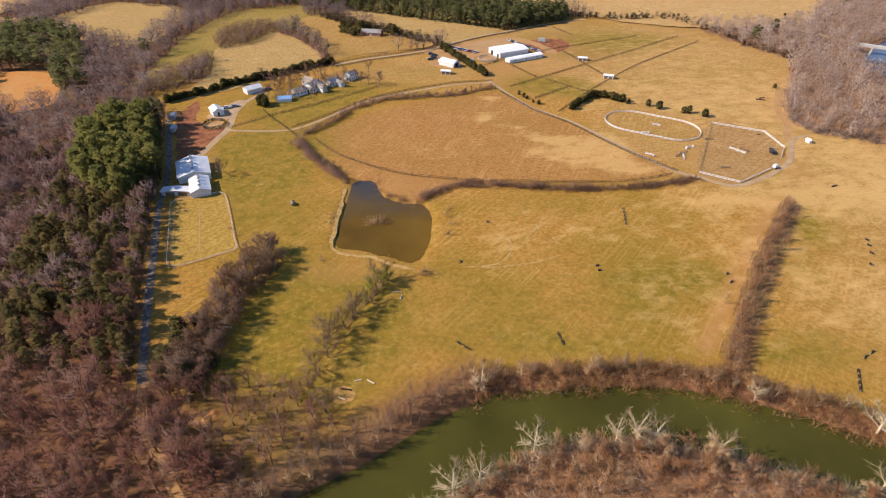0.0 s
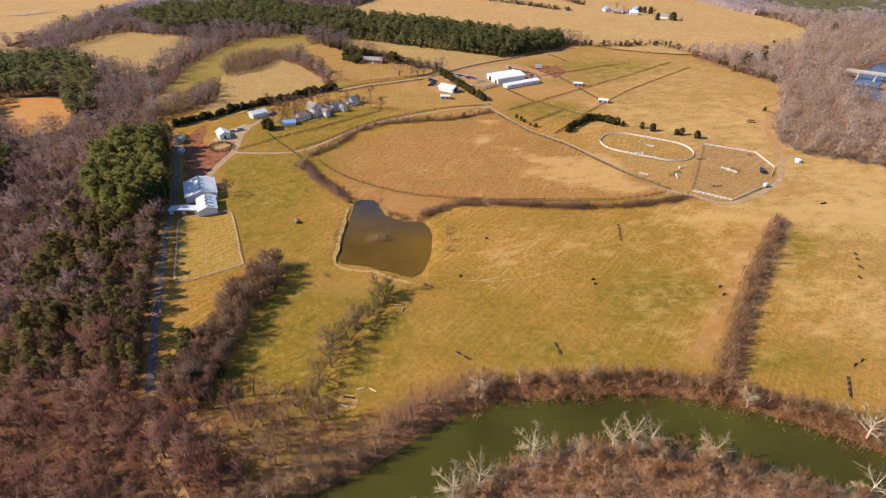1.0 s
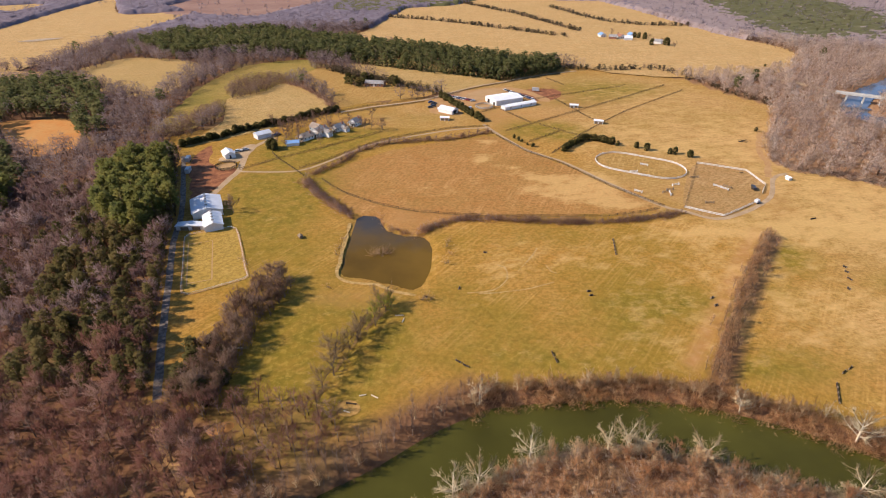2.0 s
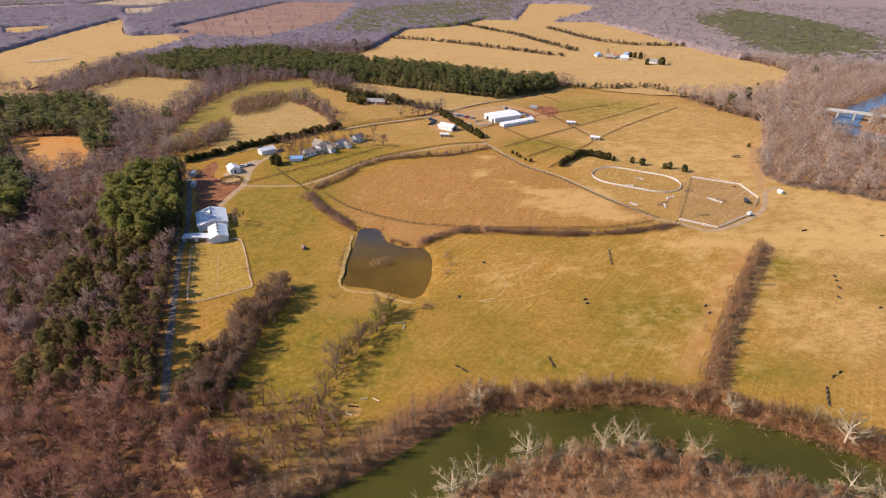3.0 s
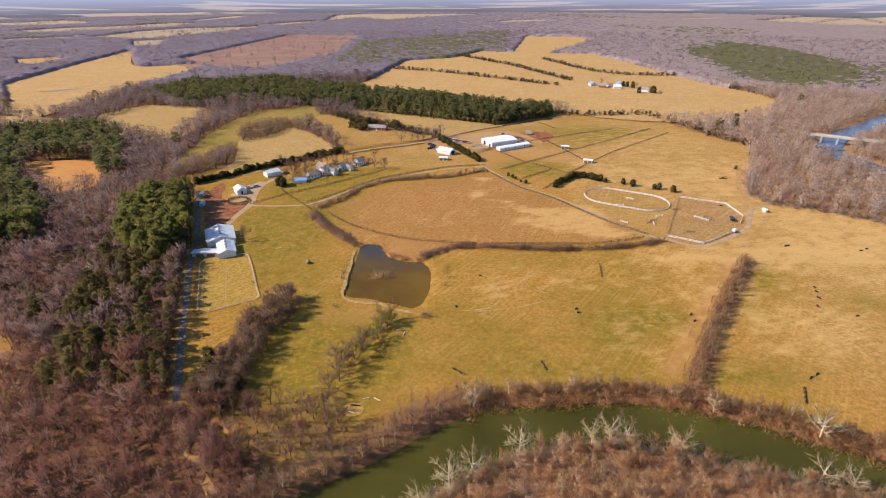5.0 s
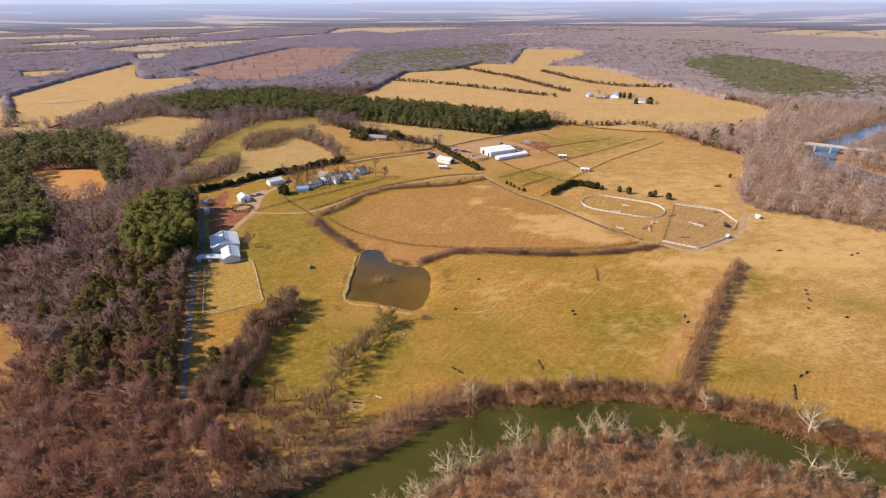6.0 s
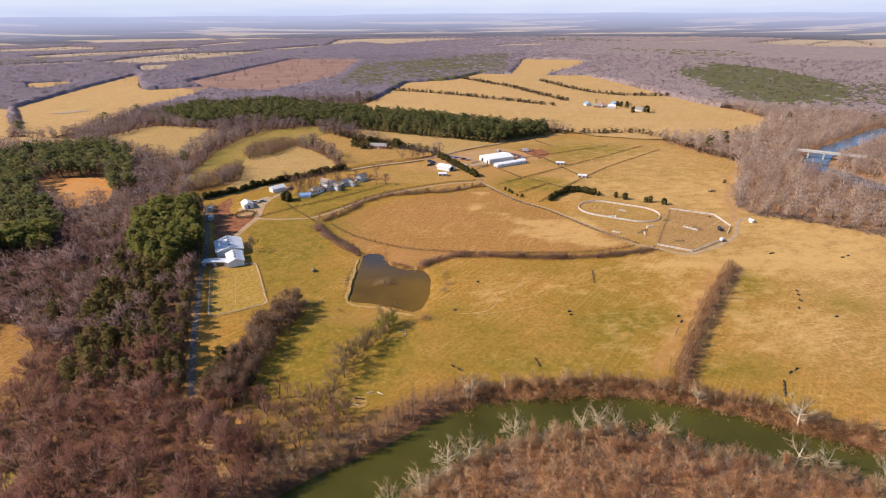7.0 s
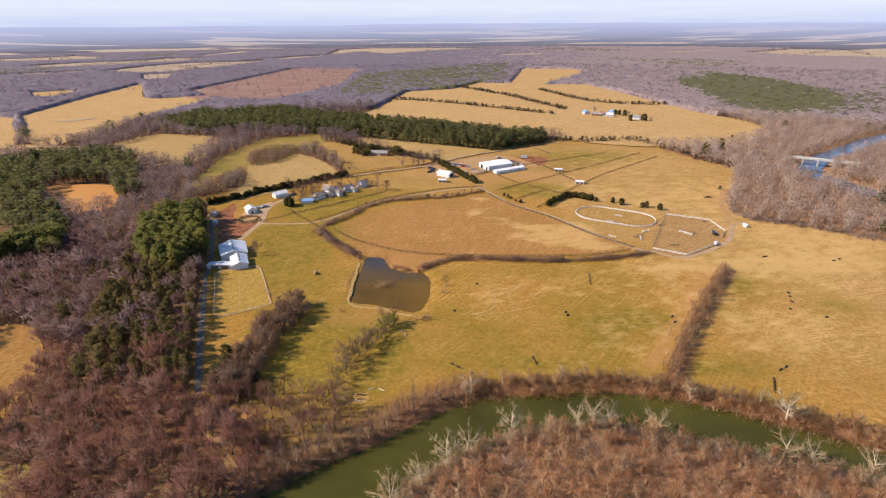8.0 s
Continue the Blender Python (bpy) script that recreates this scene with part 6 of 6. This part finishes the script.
jumps = [brush_jump(1.2, 0.5, 0.65), brush_jump(1.8, 0.32, 0.6), brush_jump(3.0, 0.32, 0.65)]
for k, px, py, turn in ((0, 70.6, 187, 80), (0, 70.2, 184.2, 80), (0, 69.7, 181.4, 80), (0, 69.2, 178.6, 80), (0, 68.8, 175.9, 80), (0, 51.9, 149, 10), (0, 52.1, 146.3, 10), (0, 3.9, 150.2, 75),
                        (1, 33, 114.6, 100), (1, 33.6, 111.8, 100), (1, 3.2, 110.8, -38), (1, 5.4, 109, -38), (0, 15, 176, -20), (1, 122.8, 109.6, 35), (1, 119.8, 107.8, 35),
                        (1, 114.3, 102.2, 62), (1, 113.3, 100.2, 62), (1, 112.2, 98.1, 62), (1, 111.2, 96.1, 62), (0, 157, 167, 120), (0, 155.5, 163.5, 120), (1, 153.5, 158.5, 110), (0, 149, 151.8, 100), (0, 160, 145, 0), (2, 168, 208, 20),
                        (0, 95.7, 145.4, 30), (0, 95.2, 140.9, 30), (1, 201, 203, 10), (0, 205, 205, 10), (0, -8.4, 144.6, 0), (1, 160, 262, -14)):
    copy_thing(jumps[k], pose(px, py, 0, 0, 0, turn))
shelve(jumps)


def log(length, radius, mat=M_LOG, label="weathered fallen log on the grass"):
    ob = thing("log", Matrix(), label, "log")
    bm = bmesh.new()
    bmesh.ops.create_cone(bm, cap_ends=True, segments=9, radius1=radius, radius2=radius * 0.75, depth=length)
    bmesh.ops.rotate(bm, verts=bm.verts, matrix=Matrix.Rotation(radians(90), 3, "Y"))
    for v in bm.verts:
        v.co += Vector(rng.normal(0, radius * 0.12, 3))
        v.co.z += radius * 0.8
    part("stem", made("stem", bm, mat), ob)
    bm = bmesh.new()
    bmesh.ops.create_cone(bm, cap_ends=True, segments=6, radius1=radius * 0.45, radius2=radius * 0.2, depth=length * 0.35)
    part("stub", made("stub", bm, mat), ob).matrix_basis = pose(length * 0.2, 0, radius * 1.4, 40, 0, 20)
    return ob


for px, py, turn, size, pale in ((-21, 96, -30, 2.4, True), (-24.5, 96.4, 15, 2.0, True), (-28, 90.2, -20, 2.0, True), (-27.2, 93.2, -8, 3.0, False), (-17, 133.5, 2, 3.0, True), (-15.5, 131, 80, 2.5, True),
                                 (-67, 116, 0, 2.6, True), (184, 312, -15, 5, False), (186, 315, 20, 4, False)):
    ob = log(size, 0.3 if not pale else 0.22, M_PALE_BARK if pale else M_DARKWOOD, "pale fallen tree trunk on the grass" if pale else "dark fallen log on the grass")
    ob.matrix_basis = pose(px, py, 0.0, 0, 0, turn)


def pole_jump(length, mat, label):
    """A show jump: two wings and three poles."""
    ob = thing("show_jump", Matrix(), label, "jump", "show jumps")
    wing = box_mesh("wing", (0.12, 0.7, 1.3), mat)
    for side in (-1, 1):
        part("wing", wing, ob).matrix_basis = pose(side * length / 2, 0, 0)
    pole = tube_mesh("pole", 0.09, length, mat, 8, "x")
    for z in (0.35, 0.7, 1.05):
        part("pole", pole, ob).matrix_basis = pose(0, 0, z)
    return ob


shows = [pole_jump(4.0, M_WHITE, "white show jump in the training pen"), pole_jump(4.0, M_LOG, "weathered grey show jump in the training pen")]
for k, px, py, turn in ((0, 139, 243.5, -48), (0, 141.5, 240.6, -48), (1, 144, 243, -48), (1, 110, 236, 20), (1, 113, 239, 20), (0, 118, 245, 20), (0, 111.5, 234.5, 80), (1, 131.6, 255.2, 0), (0, 96, 236.5, -40), (1, 127, 224, 0),
                        (0, 110, 272.5, -27), (0, 101, 262, 5), (0, 106, 257, -20)):
    copy_thing(shows[k], pose(px, py, 0.1, 0, 0, turn))
shelve(shows)


def round_pen(place, radius, mat, label, posts=18):
    ob = thing("round_pen", pose(*place, 0), label, "pen")
    bm = bmesh.new()
    bmesh.ops.create_circle(bm, cap_ends=False, segments=36, radius=radius)
    edge = bm.edges[:]
    up = bmesh.ops.extrude_edge_only(bm, edges=edge)["geom"]
    bmesh.ops.translate(bm, verts=[v for v in up if isinstance(v, bmesh.types.BMVert)], vec=(0, 0, 0.28))
    bmesh.ops.solidify(bm, geom=bm.faces[:], thickness=0.08)
    me = made("rail", bm, mat)
    for z in (0.35, 0.85, 1.35):
        part("rail", me, ob).matrix_basis = pose(0, 0, z)
    post = box_mesh("post", (0.15, 0.15, 1.7), mat)
    for i in range(posts):
        q = 2 * math.pi * i / posts
        part("post", post, ob).matrix_basis = pose(radius * math.cos(q), radius * math.sin(q), 0)
    return ob


round_pen((-125.8, 267.1), 5.8, M_DARKWOOD, "round pen of dark wooden rails on sand")
round_pen((25.5, 387), 6.5, M_CONCRETE, "round pen of pale rails on sand")
for (px, py), rad in (((-125.8, 267.1), 5.6), ((25.5, 387), 6.2)):
    sheet("pen_floor", [(px + rad * math.cos(q), py + rad * math.sin(q)) for q in np.arange(0, 6.2, 0.5)], 0.12, M_SAND, "sandy floor of a round pen", "floor", wobble=0.1, step=1)


def mark(name, a, b, width, z, mat, label):
    ribbon(name, [a, b], width, z, mat, label, "marking", wobble=0.12)


for a, b in (((-110.7, 181), (-101.7, 184.3)), ((-101.7, 184.3), (-90.7, 154.8)), ((-90.7, 154.8), (-99.3, 151.7)), ((-111.6, 183), (-98.4, 150))):
    mark("arena_line", a, b, 0.4, 0.13, M_SAND, "worn pale line on the arena turf")
sheet("fire_pit_bed", [(-28 + 3.6 * math.cos(q), 91.5 + 3.0 * math.sin(q)) for q in np.arange(0, 6.2, 0.5)], 0.1, M_HAY, "round worn patch round a log seat", "ground", wobble=0.5, step=1)
def earth_mound(place, rx, ry, high):
    bm = bmesh.new()
    bmesh.ops.create_grid(bm, x_segments=18, y_segments=14, size=1.0)
    for v in bm.verts:
        d = math.hypot(v.co.x, v.co.y)
        h = max(0.0, 1 - d * d) * (1 + 0.5 * noise.noise((v.co.x * 2.2, v.co.y * 2.2, 1.7)))
        v.co = Vector((v.co.x * rx, v.co.y * ry, h * high - 0.05))
    me = made("earth_mound", bm, M_ORANGE)
    me.shade_smooth()
    ob = tagged(new("earth_mound", me), "heap of bare orange earth in the grove", "mound")
    ob.matrix_world = pose(*place, 0, 0, 0, 20)


earth_mound((-61, 84), 3.6, 2.2, 1.0)
sheet("sandy_spot", [(-508, 642), (-490, 664), (-470, 668), (-486, 646)], 1.2, M_HAZED_FAR, "pale sandy spot in the far field", "ground", wobble=3)
sheet("house_yard", [(-134, 277), (-131, 290), (-124, 304), (-119.5, 300), (-119, 283), (-123, 274)], 0.075, M_GRAVEL, "pale gravel yard round the white house", "yard", wobble=0.8, step=3)
sheet("house_yard", [(-125.5, 319), (-119, 328), (-113, 321), (-116, 312), (-120, 312)], 0.085, M_GRAVEL, "pale gravel apron before the garage", "yard", wobble=0.6, step=3)
sheet("sand_arena", [(12, 417), (20, 431), (38, 440), (45, 427), (31, 411), (19, 406)], 0.1, M_SAND, "pale sand arena behind the riding hall", "arena", wobble=0.6, step=3)
sheet("bare_ground", [(54, 420), (64, 436), (83, 441), (91, 424), (80, 408), (70, 404)], 0.055, M_REDSOIL, "bare reddish soil beside the riding hall", "yard", wobble=4, step=3)
sheet("gravel_yard", [(-14, 388), (-14, 372), (8, 366), (8, 384), (24, 398), (56, 428), (72, 402), (78, 410), (50, 445), (-5, 422)], 0.06, M_DIRT, "bare brown gravel yard between the barns", "yard", wobble=2)

# bridge over the far river
bridge = thing("road_bridge", pose(320, 398, 0, 0, 0, -33), "pale concrete road bridge over the river", "bridge")
part("deck", box_mesh("deck", (48, 6, 0.6), M_CONCRETE), bridge).matrix_basis = pose(0, 0, 5.4)
for side in (-1, 1):
    part("parapet", box_mesh("parapet", (48, 0.25, 0.7), M_CONCRETE), bridge).matrix_basis = pose(0, side * 2.85, 6.0)
for px in (-16, -5, 6, 17):
    part("pier", box_mesh("pier", (1.2, 6, 5.4), M_CONCRETE, 0.1), bridge).matrix_basis = pose(px, 0, -0.2)
ribbon("road", [(258, 478), (286, 446), (302, 412)], 6.0, 5.0, M_GRAVEL, "pale road leading to the bridge")

ribbon("creek_bed", CREEK, 1.2, -0.75, M_VERGE, "dark wet bed of a small creek", "creek", wobble=0.5)

# trees round the houses, shrubs by the pond
garden_kinds = [tree_kind("garden_shrub", SHRUBS[i], M_BARK, M_COPSE, "leafless brown shrub beside the farmhouses", "shrub", 0.2 + 0.3 * i) for i in range(3)]
yard_kinds = [tree_kind("yard_tree", bare_tree(160 + i, 8, 6, 10, 0.0045, low=0.18, reach=0.42), M_BARK, M_COPSE, "leafless shade tree beside the farmhouses", tone=0.3 + 0.3 * i) for i in range(2)]
plant(garden_kinds, [(px + rng.normal(0, 1.5), py + rng.normal(0, 1.5)) for px, py in ((-104, 316), (-106, 320), (-109, 318), (-102, 324), (-100, 321), (-98, 330), (-95, 327), (-92, 324), (-90, 344), (-84, 340), (-79, 343), (-81, 334), (-76, 340), (-70, 346), (-70, 336), (-61, 350), (-105, 330), (-112, 325), (-108, 336), (-99, 312), (-88, 316), (-78, 325), (-67, 350), (-101, 338), (-96, 345))], 1.4, 3.2, 78, 1.5, "garden shrubs")
shelve(garden_kinds)
plant(yard_kinds, [(-80, 440), (-70, 438), (-56, 440), (-48, 452), (-112.5, 331), (-107.5, 333), (-102, 333), (-97, 338), (-93, 343), (-85, 348), (-78.5, 358), (-61, 343), (-52, 333), (-45, 330), (-87, 369), (-107, 340), (-109, 325), (-104, 328), (-96, 330), (-81, 340), (-69, 339), (-99, 306), (-76, 318), (206, 690), (200, 700), (250, 620), (236, 650), (-108, 308), (-105, 322), (-100, 339), (-95, 350), (-80, 303), (-57, 334), (-55, 357), (-45, 334), (-73, 339), (-120, 338), (-100, 298), (-97, 318), (-79, 328), (-103, 311), (-99, 326), (-94, 307), (-82, 314), (-92, 336), (-68, 327), (-113, 330), (-88, 345), (-70, 350), (-104, 214), (-102, 211), (238, 672), (246, 650)], 6, 9, 44, 1.05, "yard trees")
shelve(yard_kinds)
bush_kinds = [tree_kind("pond_bush", SHRUBS[i], M_BARK, M_SHRUB, "leafless brown bush beside the pond", "bush", 0.3 * i) for i in range(3)]
plant(bush_kinds, [(0, 185), (-1, 180), (1, 174), (-1, 167), (-46, 179), (-46, 173), (-45.5, 186), (-45, 150), (-8, 142.5), (-6.5, 143), (-9.5, 142.6), (-84, 169), (-80.5, 165)], 2.0, 3.6, 45, 1.3, "pond bushes", -0.4)
plant(bush_kinds, [(-29, 176), (-27.2, 176.8), (-30.5, 175.4), (-28.2, 174.6), (-25.8, 175.6)], 3.4, 4.8, 47, 1.2, "island bushes", -0.9)
shelve(bush_kinds)
edge_kinds = [tree_kind("edge_shrub", SHRUBS[i], M_BARK, M_OLIVE_HEDGE, "dark olive shrub at the wood's edge", "shrub", 0.3 * i) for i in range(3)]
plant(edge_kinds, [(px + 1.0, py + 1.5) for px, py in beside([(192, 268), (212, 257), (248, 230), (285, 201)], 3.4, 1.6, 85)], 1.6, 3.6, 86, 1.5, "shrubs at the wood's edge")
plant(edge_kinds, [(185.4, 315.4), (182.6, 315), (187, 313), (184, 313.4)], 1.0, 1.6, 87, 2.2, "brush pile")
shelve(edge_kinds)
lone_kinds = [tree_kind("lone_cedar", CEDARS[i], M_BARK, M_CEDAR, "single dark cedar in a golden field", tone=0.4) for i in range(2)]
plant(lone_kinds, [(304, 526), (202, 333), (222, 700), (230, 706), (226, 695), (241, 690), (41, 317), (45, 310), (48, 305), (51, 302), (43.5, 313)], 1.6, 3.0, 46, 1.3, "lone cedars")
shelve(lone_kinds)
